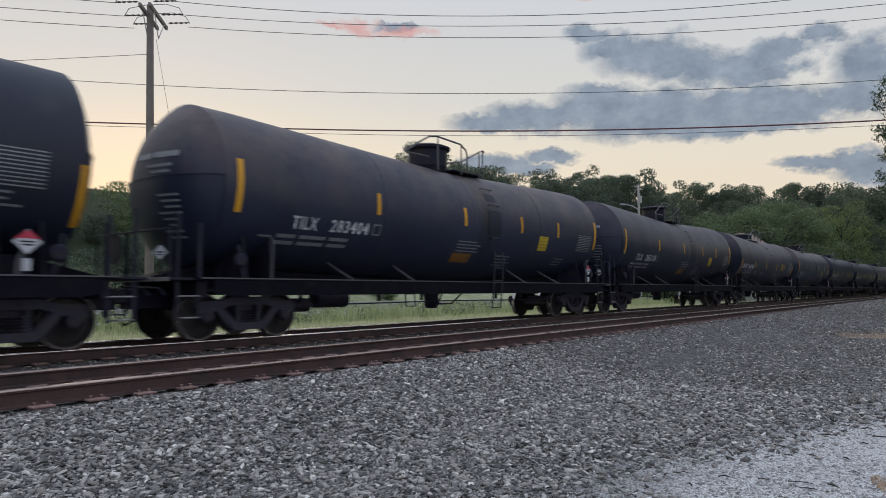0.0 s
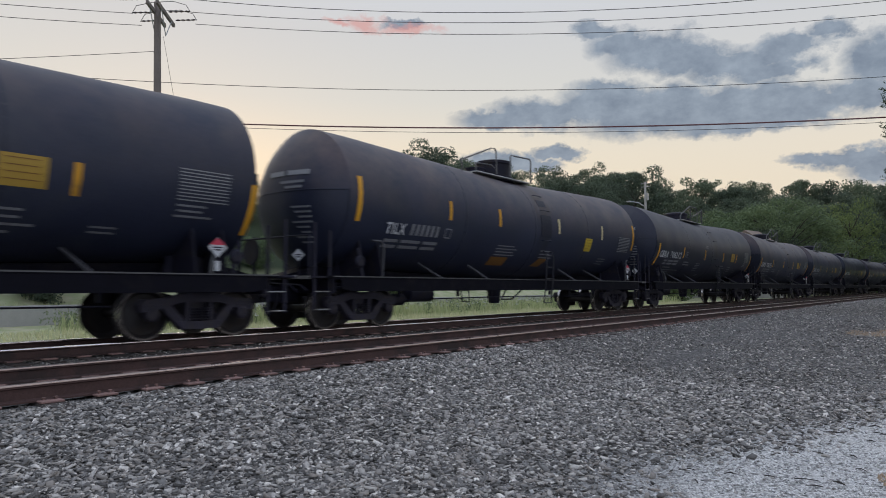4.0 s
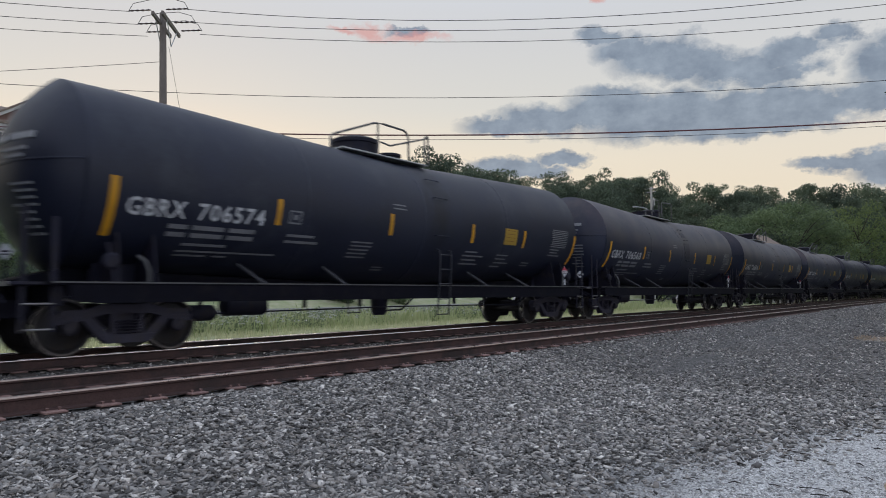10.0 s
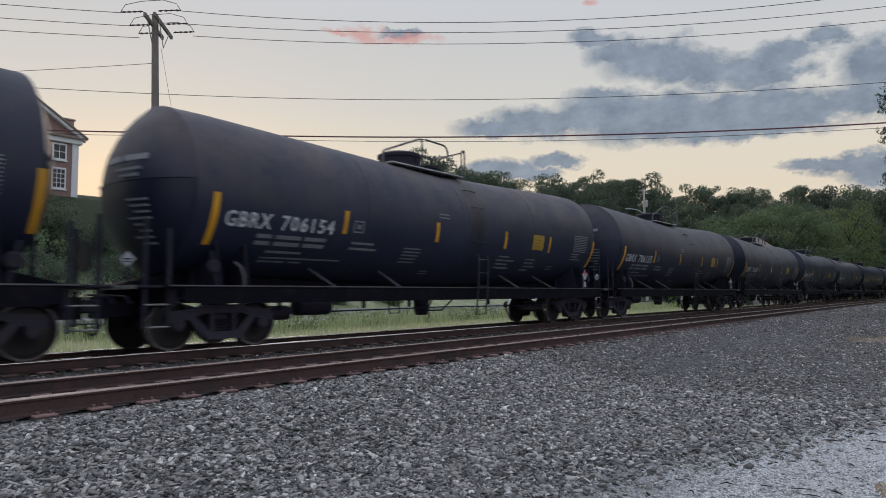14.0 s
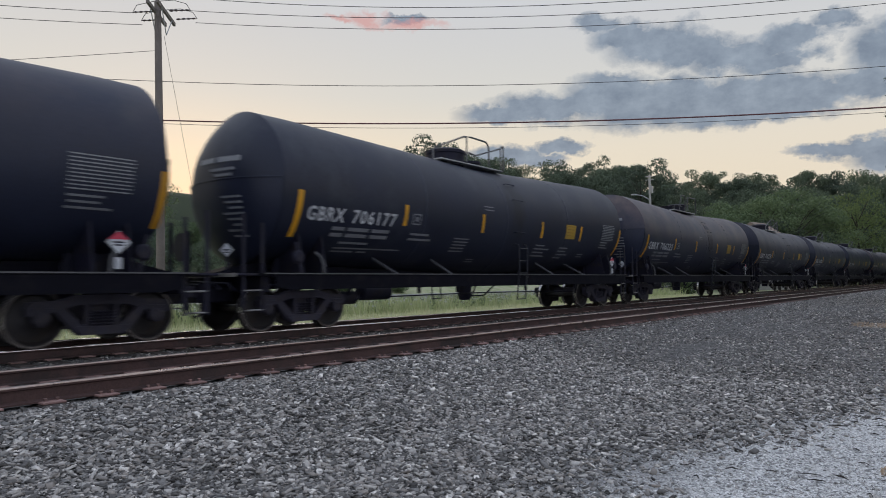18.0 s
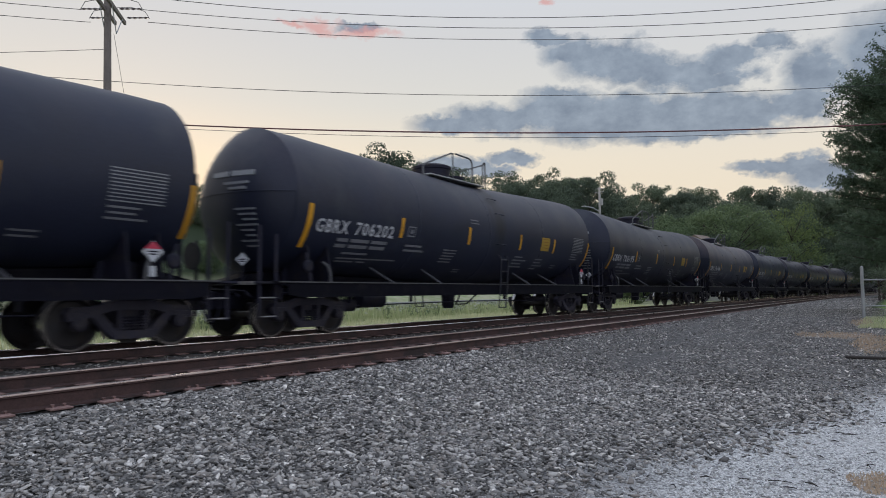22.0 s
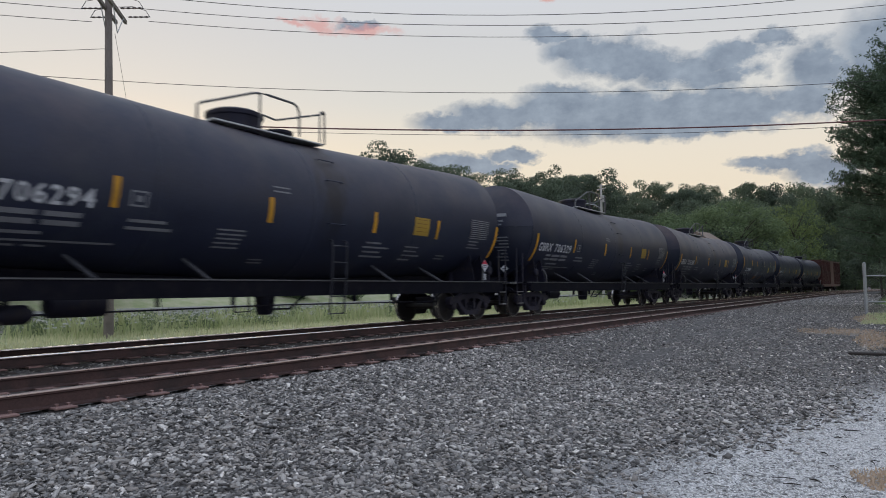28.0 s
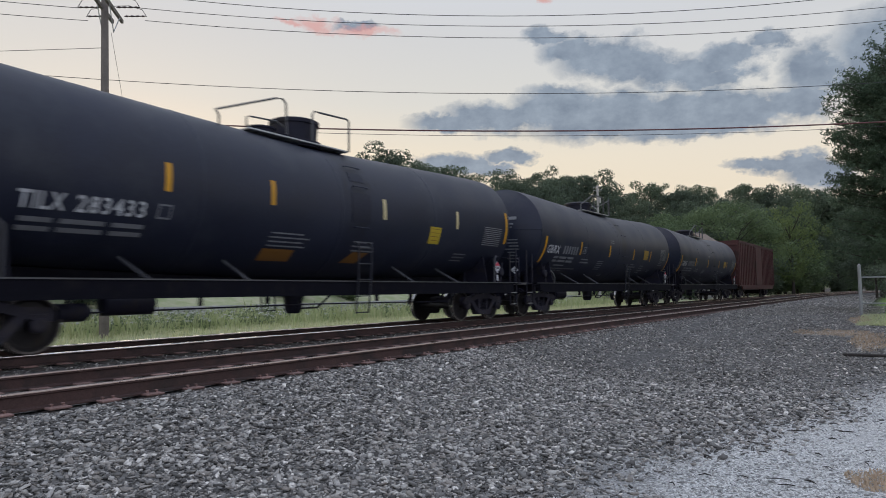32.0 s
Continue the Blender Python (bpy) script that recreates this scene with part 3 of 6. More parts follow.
def tank_bm():
    bm = bmesh.new()
    prof = []
    for i in range(11):
        r = max(0.012, i / 10)
        prof.append((-head_x(r, -1), TANK_R * r))
    prof += [(-TANK_HALF - 0.1, TANK_R), (-7.0, TANK_R), (-3.5, TANK_R), (-0.02, TANK_R), (0.02, TANK_R), (3.5, TANK_R), (7.0, TANK_R)]
    prof += [(TANK_HALF - 0.03, TANK_R)] + [(head_x(max(0.012, i / 10)), TANK_R * max(0.012, i / 10)) for i in range(10, -1, -1)]
    n = 48
    rings = []
    for a, r in prof:
        zc = tank_z(a)
        rings.append([bm.verts.new((a, r * math.sin(2 * math.pi * j / n), zc + r * math.cos(2 * math.pi * j / n))) for j in range(n)])
    for q, s in zip(rings, rings[1:]):
        for j in range(n):
            bm.faces.new((q[j], s[j], s[(j + 1) % n], q[(j + 1) % n]))
    bm.faces.new(rings[0])
    bm.faces.new(rings[-1][::-1])
    return bm


def on_tank(x0, x1, z0, z1, out=0.006, steps=4, slant=0.0):
    """A thin plate that lies on the curved side of the tank."""
    bm = bmesh.new()
    grid = []
    for x in (x0, x1):
        for o in (0.0, out):
            col = []
            for i in range(steps + 1):
                z = z0 + (z1 - z0) * i / steps
                col.append(bm.verts.new((x + slant * i / steps, tank_surface(x, z, o), z)))
            grid.append(col)
    a0, a1, b0, b1 = grid
    for p, q in ((a1, b1), (a0, a1), (b1, b0)):
        for i in range(steps):
            bm.faces.new((p[i], q[i], q[i + 1], p[i + 1]))
    bm.faces.new((a0[0], b0[0], b1[0], a1[0]))
    bm.faces.new((a1[-1], b1[-1], b0[-1], a0[-1]))
    bmesh.ops.recalc_face_normals(bm, faces=bm.faces)
    return bm


def on_head(side, y0, y1, z0, z1, out=0.012):
    """A thin plate on the tank's dished end."""
    bm = bmesh.new()

    def place(y, z, o):
        r = min(0.999, math.hypot(y, z - tank_z(7)) / TANK_R)
        return side * (head_x(r, side) + o), y, z
    pts = [[bm.verts.new(place(y, z, o)) for y, z in ((y0, z0), (y1, z0), (y1, z1), (y0, z1))] for o in (0.0, out)]
    bm.faces.new(pts[1])
    for i in range(4):
        j = (i + 1) % 4
        bm.faces.new((pts[0][i], pts[0][j], pts[1][j], pts[1][i]))
    bmesh.ops.recalc_face_normals(bm, faces=bm.faces)
    return bm


def lettering(name, text, parent, x, z, size, material, width):
    """Stencilled letters wrapped on the tank's side."""
    cu = bpy.data.curves.new(name, "FONT")
    cu.body, cu.size, cu.extrude, cu.resolution_u, cu.offset = text, size, 0.0, 2, size * 0.02
    cu.space_character = 1.18
    ob = new(name, cu)
    me = bpy.data.meshes.new_from_object(ob)
    bpy.data.objects.remove(ob)
    bpy.data.curves.remove(cu)
    xs = [v.co.x for v in me.vertices]
    k = width / (max(xs) - min(xs))
    for v in me.vertices:
        px, pz = x + (v.co.x - min(xs)) * k, z + v.co.y
        v.co = (px, tank_surface(px, pz, 0.007), pz)
    me.materials.clear()
    me.materials.append(material)
    o = new(name, me)
    o.parent = parent
    return o


def build_truck(parent, x):
    """A three-piece freight truck: bolster, two side frames, springs and two wheelsets."""
    bm = box(-0.2, 0.2, -0.95, 0.95, 0.42, 0.72, 0.03)
    truck = part("truck", bm, M["truck"], parent)
    truck.matrix_basis = pose(x, 0, 0)
    for s in (-1, 1):
        y0, y1 = (s * 1.0 - 0.09, s * 1.0 + 0.09)
        # cast frame: top chord with jaws over the axles, diagonals, spring seat
        bm = prism([(-1.12, 0.62), (-1.05, 0.72), (-0.62, 0.74), (-0.34, 0.82), (0.34, 0.82), (0.62, 0.74), (1.05, 0.72), (1.12, 0.62), (1.1, 0.5), (0.72, 0.56), (0.38, 0.66), (-0.38, 0.66), (-0.72, 0.56), (-1.1, 0.5)], y0, y1)
        for e in (-1, 1):
            bm_prism(bm, [(e * 0.74, 0.6), (e * 0.58, 0.64), (e * 0.26, 0.3), (e * 0.42, 0.22)][::e], y0 + 0.01, y1 - 0.01)
            bm_prism(bm, [(e * 0.27, 0.68), (e * 0.19, 0.68), (e * 0.19, 0.3), (e * 0.27, 0.3)][::e], y0 + 0.02, y1 - 0.02)
            bm_box(bm, e * AXLE - 0.14, e * AXLE + 0.14, y0 - 0.01, y1 + 0.01, 0.52, 0.64, 0.02)
        bm_prism(bm, [(-0.44, 0.32), (0.44, 0.32), (0.36, 0.18), (-0.36, 0.18)], y0 - 0.02, y1 + 0.02)
        bmesh.ops.recalc_face_normals(bm, faces=bm.faces)
        part("side_frame", bm, M["truck"], truck)
        coil = None
        for dx in (-0.14, 0.0, 0.14):
            if coil is None:
                pts = [(0.055 * math.cos(a), 0.055 * math.sin(a), 0.24 * a / (10 * math.pi)) for a in [i * math.pi / 3 for i in range(31)]]
                coil = part("spring", tube(pts, 0.013, 4), M["truck"], truck)
                coil.matrix_basis = pose(dx, s * 1.05, 0.32)
            else:
                share("spring", coil, truck, pose(dx, s * 1.05, 0.32))
        for e in (-1, 1):
            bm = lathe([(-0.11, 0.05), (-0.11, 0.1), (-0.09, 0.125), (0.07, 0.13), (0.07, 0.06)], 12)
            for k in range(3):
                a = 2 * math.pi * k / 3
                bm_box(bm, 0.06 * math.sin(a) - 0.014, 0.06 * math.sin(a) + 0.014, -0.125, -0.11, 0.06 * math.cos(a) - 0.014, 0.06 * math.cos(a) + 0.014)
            cap = part("bearing_box", bm, M["truck"], truck, smooth=40)
            cap.matrix_basis = pose(e * AXLE, s * 1.0, WHEEL_R, 0, 0, 0 if s < 0 else 180)
    for e in (-1, 1):
        prof = [(-0.98, 0.065), (-0.8, 0.07)]
        for s in (-1, 1):
            w = [(0.69, 0.09), (0.685, 0.2), (0.70, 0.37), (0.675, 0.40), (0.665, 0.492), (0.69, 0.478), (0.705, 0.458), (0.80, 0.452), (0.805, 0.41), (0.78, 0.385), (0.745, 0.36), (0.76, 0.2), (0.80, 0.14), (0.80, 0.09)]
            prof += [(-a, r) for a, r in w[::-1]] if s < 0 else w
        prof += [(0.98, 0.065)]
        ws = part("wheelset", lathe(prof, 28), M["wheel"], truck, smooth=35)
        ws.matrix_basis = pose(e * AXLE, 0, WHEEL_R)
        for s in (-1, 1):
            p = [(0.7065, 0.4595), (0.795, 0.4535), (0.795, 0.448), (0.7065, 0.448)]
            bm = bmesh.new()
            rings = []
            for a, r in [(s * a, r) for a, r in p]:
                rings.append([bm.verts.new((r * math.sin(2 * math.pi * j / 32), a, r * math.cos(2 * math.pi * j / 32))) for j in range(32)])
            for i in range(4):
                q, t = rings[i], rings[(i + 1) % 4]
                for j in range(32):
                    bm.faces.new((q[j], q[(j + 1) % 32], t[(j + 1) % 32], t[j]))
            bmesh.ops.recalc_face_normals(bm, faces=bm.faces)
            part("wheel_tread", bm, M["tread"], ws, "polished steel tread", 40)
            bm = bmesh.new()
            rings = [[bm.verts.new((r * math.sin(2 * math.pi * j / 32), s * a, r * math.cos(2 * math.pi * j / 32))) for j in range(32)] for a, r in ((0.8, 0.4535), (0.8085, 0.45), (0.8085, 0.425), (0.8, 0.42))]
            for q, t in zip(rings, rings[1:]):
                for j in range(32):
                    bm.faces.new((q[j], q[(j + 1) % 32], t[(j + 1) % 32], t[j]))
            bmesh.ops.recalc_face_normals(bm, faces=bm.faces)
            part("wheel_rim", bm, M["rim"], ws, "bare worn rim face", 40)
    return truck


def words_on_tank(x0, x1, z0, rows, pitch, thick, material, parent, words):
    """Rows of stencilled words too small to read, each word a bar; words are shares of the row's length."""
    for i in range(rows):
        for a, b in words:
            z = z0 - i * pitch
            part("stencil_word", on_tank(x0 + (x1 - x0) * a, x0 + (x1 - x0) * b, z - thick, z, 0.008, 2), material, parent)


def lines_on_tank(name, x0, x1, z0, rows, pitch, thick, material, parent, ragged=0.25, seed=1):
    """Stencilled lines too small to read, each a bar on the tank's side."""
    rnd = random.Random(seed)
    for i in range(rows):
        a = x0 + rnd.random() * ragged * 0.2 * (x1 - x0)
        b = x1 - rnd.random() * ragged * (x1 - x0)
        z = z0 - i * pitch
        bm = bmesh.new()
        n = max(2, int((b - a) / 0.25))
        low = [bm.verts.new((a + (b - a) * k / n, tank_surface(a + (b - a) * k / n, z - thick, 0.0105), z - thick)) for k in range(n + 1)]
        high = [bm.verts.new((a + (b - a) * k / n, tank_surface(a + (b - a) * k / n, z, 0.0105), z)) for k in range(n + 1)]
        for k in range(n):
            bm.faces.new((low[k], low[k + 1], high[k + 1], high[k]))
        part(name, bm, material, parent)


def placard(parent, m, tinted):
    """A diamond hazard board in its frame, its writing as bars, with a small plate below it."""
    r = 0.185 if tinted else 0.135
    bm = prism([(0, -r), (r, 0), (0, r), (-r, 0)], -0.008, 0.0)
    board = part("placard", bm, M["white"], parent, "white and red diamond hazard placard" if tinted else "pale diamond placard")
    board.matrix_basis = m
    if tinted:
        part("placard_top", prism([(-r * 0.86, 0.045), (-r * 0.1, r * 0.88), (r * 0.1, r * 0.88), (r * 0.86, 0.045)][::-1], -0.0115, -0.0085), M["red"], board)
    for z, w in ((0.0, 0.55), (-0.045, 0.4)):
        part("placard_text", prism([(-r * w, z - 0.012), (r * w, z - 0.012), (r * w, z + 0.012), (-r * w, z + 0.012)], -0.0115, -0.0085), M["steel_black"], board)
    part("placard_holder", prism([(-0.015, -0.46), (0.015, -0.46), (0.015, -0.1), (-0.015, -0.1)], 0.002, 0.03), M["steel_black"], board)
    if tinted:
        part("small_plate", prism([(-0.05, -0.42), (0.05, -0.42), (0.05, -0.24), (-0.05, -0.24)], -0.006, 0.001), M["white"], board, "small white plate")
    return board


def hand_rail(name, pts, parent, r=0.02, material=None):
    return part(name, tube(pts, r, 7), material or M["steel_black"], parent, smooth=60)


def build_tank_car(kind):
    """One tank car, its origin on the rails at mid length. kind: a low-dome car ("g"), one with parted top rails ("h"), or a tall-dome car with amber ("t") or mostly pale reflectors ("u")."""
    rails, kind, own = kind, "g" if kind == "h" else kind, kind
    car = empty("tank_car")
    shell = part("tank", tank_bm(), M["tank_shell"], car, "black-painted cylindrical tank with dished ends", 24)
    # weld seam bands and the half-height end shields
    for x in (-3.6, 0.0, 3.6):
        bm = lathe([(-0.03, TANK_R + 0.001), (-0.025, TANK_R + 0.004), (0.025, TANK_R + 0.004), (0.03, TANK_R + 0.001)], 40, "x")
        seam = part("weld_band", bm, M["tank"], shell, smooth=40)
        seam.matrix_basis = pose(x, 0, tank_z(x))
    for s in (-1, 1):
        bm = bmesh.new()
        rows = []
        for i in range(9):
            z = tank_z(7) - 1.5 + 1.56 * i / 8
            ring = []
            for j in range(17):
                half = math.sqrt(max(0.0, TANK_R ** 2 - (z - tank_z(7)) ** 2)) * 0.985
                y = -half + 2 * half * j / 16
                r = min(0.999, math.hypot(y, z - tank_z(7)) / TANK_R)
                ring.append(bm.verts.new((s * (head_x(r, s) + 0.02), y, z)))
            rows.append(ring)
        for p, q in zip(rows, rows[1:]):
            for j in range(16):
                bm.faces.new((p[j], p[j + 1], q[j + 1], q[j]) if s > 0 else (p[j + 1], p[j], q[j], q[j + 1]))
        part("end_shield", bm, M["tank"], car, "half-height steel end shield with a lipped top edge", 50)
        lip = [(s * (head_x(abs(y) / TANK_R, s) + 0.02), y, tank_z(7) + 0.06) for y in [-1.58 + 3.16 * j / 16 for j in range(17)]]
        for e in (-1, 1):
            edge = [(s * (head_x(1.0, s) + 0.03), e * 1.0 * math.sqrt(TANK_R ** 2 - (z - tank_z(7)) ** 2), z) for z in [tank_z(7) + 0.06 - 1.3 * k / 10 for k in range(11)]]
            part("shield_edge", tube(edge, 0.012, 6), M["tank"], car, smooth=60)
        part("shield_lip", tube(lip, 0.016, 6), M["tank"], car, smooth=60)
    # underframe
    bm = prism([(-8.55, 0.9), (8.55, 0.9), (8.55, 1.2), (7.65, 1.42), (7.0, 1.4), (0, 1.18), (-7.0, 1.4), (-7.65, 1.42), (-8.55, 1.2)], -0.3, 0.3)
    bmesh.ops.recalc_face_normals(bm, faces=bm.faces)
    part("centre_sill", bm, M["sill"], car)
    for s in (-1, 1):
        bm = bmesh.new()
        bm_prism(bm, [(-8.35, 1.13), (8.35, 1.13), (8.35, 1.17), (-8.35, 1.17)], s * 1.5 - 0.09, s * 1.5 + 0.09)
        bm_prism(bm, [(-8.05, 0.9), (-7.7, 0.84), (7.7, 0.84), (8.05, 0.9), (8.05, 1.128), (-8.05, 1.128)], s * 1.57 - 0.012, s * 1.57 + 0.012)
        bmesh.ops.recalc_face_normals(bm, faces=bm.faces)
        sill_part = part("side_sill", bm, M["sill"], car)
        # lighter grey strip: the reflection along the sill's top edge, put into colour
        part("sill_edge", prism([(-8.3, 1.148), (8.3, 1.148), (8.3, 1.172), (-8.3, 1.172)], s * 1.597 - 0.005, s * 1.597 + 0.005), M["rail_grey"], sill_part, "grey strip painted as the edge's reflection")
        for x in (-4.55, -2.5, 2.75, 4.85):
            part("side_brace", tube([(x, s * 1.52, 1.15), (x - 0.2, s * (abs(tank_surface(x, 1.55)) + 0.01), 1.55)], 0.034, 6), M["brace"], car)
        for x in (-6.95, 6.95):
            bm = prism([(x - 0.5, 1.1), (x + 0.5, 1.1), (x + 0.42, 1.5), (x - 0.42, 1.5)], s * 0.62 - 0.03, s * 0.62 + 0.03)
            bmesh.ops.recalc_face_normals(bm, faces=bm.faces)
            part("saddle", bm, M["steel_black"], car)
    for s in (-1, 1):
        part("end_platform", box(s * 8.45 - 0.38, s * 8.45 + 0.38, -1.45, 1.45, 1.12, 1.165, 0.008), M["steel_black"], car, "see-through steel end platform")
        part("draft_sill", box(s * 8.5 - 0.4, s * 8.5 + 0.4, -0.2, 0.2, 0.6, 0.98, 0.02), M["steel_black"], car)
        bm = box(s * 8.95 - 0.16, s * 8.95 + 0.16, -0.06, 0.06, 0.74, 0.9, 0.02)
        bm_box(bm, s * 9.05 - 0.09, s * 9.05 + 0.09, -0.15, 0.14, 0.7, 0.94, 0.03)
        part("coupler", bm, M["truck"], car, "rusty cast-steel coupler")
        hose = [(s * 8.75, -0.3, 0.8), (s * 8.84, -0.34, 0.52), (s * 8.93, -0.32, 0.36), (s * 9.0, -0.28, 0.32)]
        part("air_hose", tube(hose, 0.022, 6), M["steel_black"], car)
        for y in (-1.36, 1.36):
            # end ladders and steps
            for dx in (0.0, 0.42):
                x = s * (8.2 + dx)
                part("ladder_post", box(x - 0.04, x + 0.04, y - 0.012, y + 0.012, 0.42, 2.3 if dx else 2.15, 0.004), M["steel_black"], car)
            for z in (0.46, 0.84):
                # rungs made pale to paint in the sky they reflect
                part("ladder_rung", tube([(s * 8.2, y, z), (s * 8.62, y, z)], 0.018, 6), M["step"], car, "step in a pale tone for its sky reflection")
        rail = [(s * 8.78, -1.38, 1.16), (s * 8.78, -1.38, 2.02), (s * 8.78, -0.5, 2.02), (s * 8.78, 0.5, 2.02), (s * 8.78, 1.38, 2.02), (s * 8.78, 1.38, 1.16)]
        if kind != "g":
            hand_rail("end_rail", rail, car, 0.022)
        if kind == "g":
            grab = [(s * 6.85, -1.57, 1.17), (s * 6.86, -1.58, 1.36), (s * 6.92, -1.55, 1.52), (s * 7.02, -1.5, 1.6)]
        else:
            grab = [(s * 6.8, -1.57, 1.17), (s * 6.8, -1.6, 1.9), (s * 6.88, -1.6, 1.98), (s * 7.1, -1.52, 1.98)]
        hand_rail("grab_iron", grab, car, 0.03, M["rail_grey"] if kind == "g" else M["brace"])
        # what fills the space over the truck: end sill, bolster and its upright webs
        part("end_sill", box(s * 8.12 - 0.05, s * 8.12 + 0.05, -1.42, 1.42, 0.8, 1.118, 0.012), M["steel_black"], car)
        bm = bmesh.new()
        bm_box(bm, s * TRUCK_X - 0.24, s * TRUCK_X + 0.24, -1.3, 1.3, 0.86, 1.04, 0.02)
        for dx in (-0.3, 0.3):
            x = s * TRUCK_X + dx
            for e in (-1, 1):
                arc = [(e * 1.6 * math.sin(a), tank_z(7) - 1.6 * math.cos(a)) for a in [0.3 + 0.1 * k for k in range(7)]]
                vs = [(e * 1.44, 1.12), (e * 0.2, 1.12)] + arc
                ring = [[bm.verts.new((x + w, y, z)) for y, z in vs] for w in (-0.015, 0.015)]
                bm.faces.new(ring[0])
                bm.faces.new(ring[1][::-1])
                for k in range(len(vs)):
                    q = (k + 1) % len(vs)
                    bm.faces.new((ring[0][k], ring[0][q], ring[1][q], ring[1][k]))
        bmesh.ops.recalc_face_normals(bm, faces=bm.faces)
        part("body_bolster", bm, M["steel_black"], car)
        part("side_bearing", box(s * TRUCK_X - 0.16, s * TRUCK_X + 0.16, -0.8, -0.5, 0.74, 0.86, 0.015), M["truck"], car)
        # brake lever with its pivot boss beside the tank
        bm = lathe([(-0.06, 0.03), (-0.06, 0.1), (-0.03, 0.14), (0.03, 0.14), (0.05, 0.06)], 14)
        bm_box(bm, -0.035, 0.035, -0.03, 0.0, -0.42, 0.3, 0.01)
        part("brake_lever", bm, M["steel_black"], car, smooth=35).matrix_basis = pose(s * 7.42, -1.46, 1.5, 0, s * 12, 0)
        part("cut_lever", tube([(s * 8.86, -1.4, 0.86), (s * 8.86, -1.2, 0.98), (s * 8.9, -0.3, 1.02), (s * 8.95, -0.1, 0.96)], 0.018, 6), M["steel_black"], car)
        part("platform_edge", box(s * 8.835 - 0.006, s * 8.835 + 0.006, -1.45, 1.45, 1.1, 1.17, 0.002), M["step"], car, "pale platform edge")
    part("brake_wheel", lathe([(-0.02, 0.26), (-0.02, 0.3), (0.02, 0.3), (0.02, 0.26)], 20, "x"), M["steel_black"], car).matrix_basis = pose(-8.72, 0.75, 1.75)
    # brake gear under the sill
    part("air_tank", lathe([(-0.5, 0.05), (-0.45, 0.2), (0.45, 0.2), (0.5, 0.05)], 14, "x"), M["steel_black"], car, smooth=40).matrix_basis = pose(-4.4, -0.55, 0.74)
    part("brake_cylinder", lathe([(-0.3, 0.06), (-0.28, 0.15), (0.2, 0.15), (0.3, 0.06)], 12, "x"), M["steel_black"], car, smooth=40).matrix_basis = pose(-5.4, -0.7, 0.62)
    for y, z in ((-0.62, 0.6),):
        part("brake_rod", tube([(-6.0, y, z), (0, y, z + 0.04), (6.0, y, z)], 0.018, 6), M["steel_black"], car)
    part("outlet_valve", lathe([(0.42, 0.05), (0.42, 0.16), (0.5, 0.2), (0.78, 0.22), (1.0, 0.3), (1.5, 0.34)], 16, "z"), M["steel_black"], car, smooth=40)
    bm = bmesh.new()
    bm_tube(bm, [(-0.55, -0.9, 1.0), (-0.3, -0.5, 0.55), (0.3, -0.5, 0.55), (0.55, -0.9, 1.0)], 0.025, 6)
    part("valve_guard", bm, M["steel_black"], car)
    part("brake_pipe", tube([(-7.9, -0.95, 0.94), (-3, -0.98, 0.92), (3, -0.98, 0.92), (7.9, -0.95, 0.94)], 0.022, 6), M["steel_black"], car)
    for x in (-5.6, -3.2, -1.6, 1.9, 3.3, 5.2):
        part("pipe_hanger", box(x - 0.025, x + 0.025, -1.02, -0.94, 0.68, 1.06), M["steel_black"], car)
    for x in (-2.4, 2.7):
        part("cross_bearer", prism([(x - 0.12, 0.95), (x + 0.12, 0.95), (x + 0.12, 1.13), (x - 0.12, 1.13)], -1.5, 1.5), M["steel_black"], car)
    # side ladder up to the tank's middle, and dark foot-worn grip pads above it
    lad = 0.74 if kind == "t" else 0.42
    for s in (-1, 1):
        for dx in (lad, lad + 0.44):
            pts = [(dx, s * 1.62, 0.42), (dx, s * 1.7, 1.2), (dx, s * 1.73, 1.9), (dx, s * 1.71, 2.02), (dx, s * 1.6, 2.06)]
            part("ladder_rail", tube(pts, 0.022, 6), M["ladder"], car)
        first = None
        for y, z in [(1.62, 0.44), (1.66, 0.82), (1.7, 1.2), (1.715, 1.56), (1.73, 1.92)]:
            if first is None:
                first = part("ladder_rung", tube([(lad, 0, 0), (lad + 0.44, 0, 0)], 0.015, 6), M["ladder"], car)
                first.matrix_basis = pose(0, s * y, z)
            else:
                share("ladder_rung", first, car, pose(0, s * y, z))
    for x0, x1, z0, z1 in () if own == "g" else ((-0.1, 0.54, 2.5, 3.22), (-0.02, 0.46, 3.5, 3.72)):
        part("grip_pad", on_tank(lad + x0, lad + x1, z0, z1, 0.008, 6), M["pad"], car, "dull black grip pad")
    for z in (2.4, 3.36, 3.86):
        y = tank_surface(lad, z)
        part("grab_iron", tube([(lad - 0.02, y, z), (lad - 0.02, y - 0.07, z + 0.01), (lad + 0.46, y - 0.07, z + 0.01), (lad + 0.46, y, z)], 0.012, 6), M["tank"], car)
    # dome, walkway and railings on top
    top = tank_z(0) + TANK_R
    if kind == "t":
        part("walkway", box(0.2, 1.62, -0.72, 0.72, top - 0.02, top + 0.02, 0.008), M["steel_black"], car, "dark grating walkway")
    else:
        part("walkway", box(-1.9, 1.14, -0.72, 0.72, top - 0.02, top + 0.02, 0.008), M["galv"], car, "galvanised grating walkway")
    y = -0.75
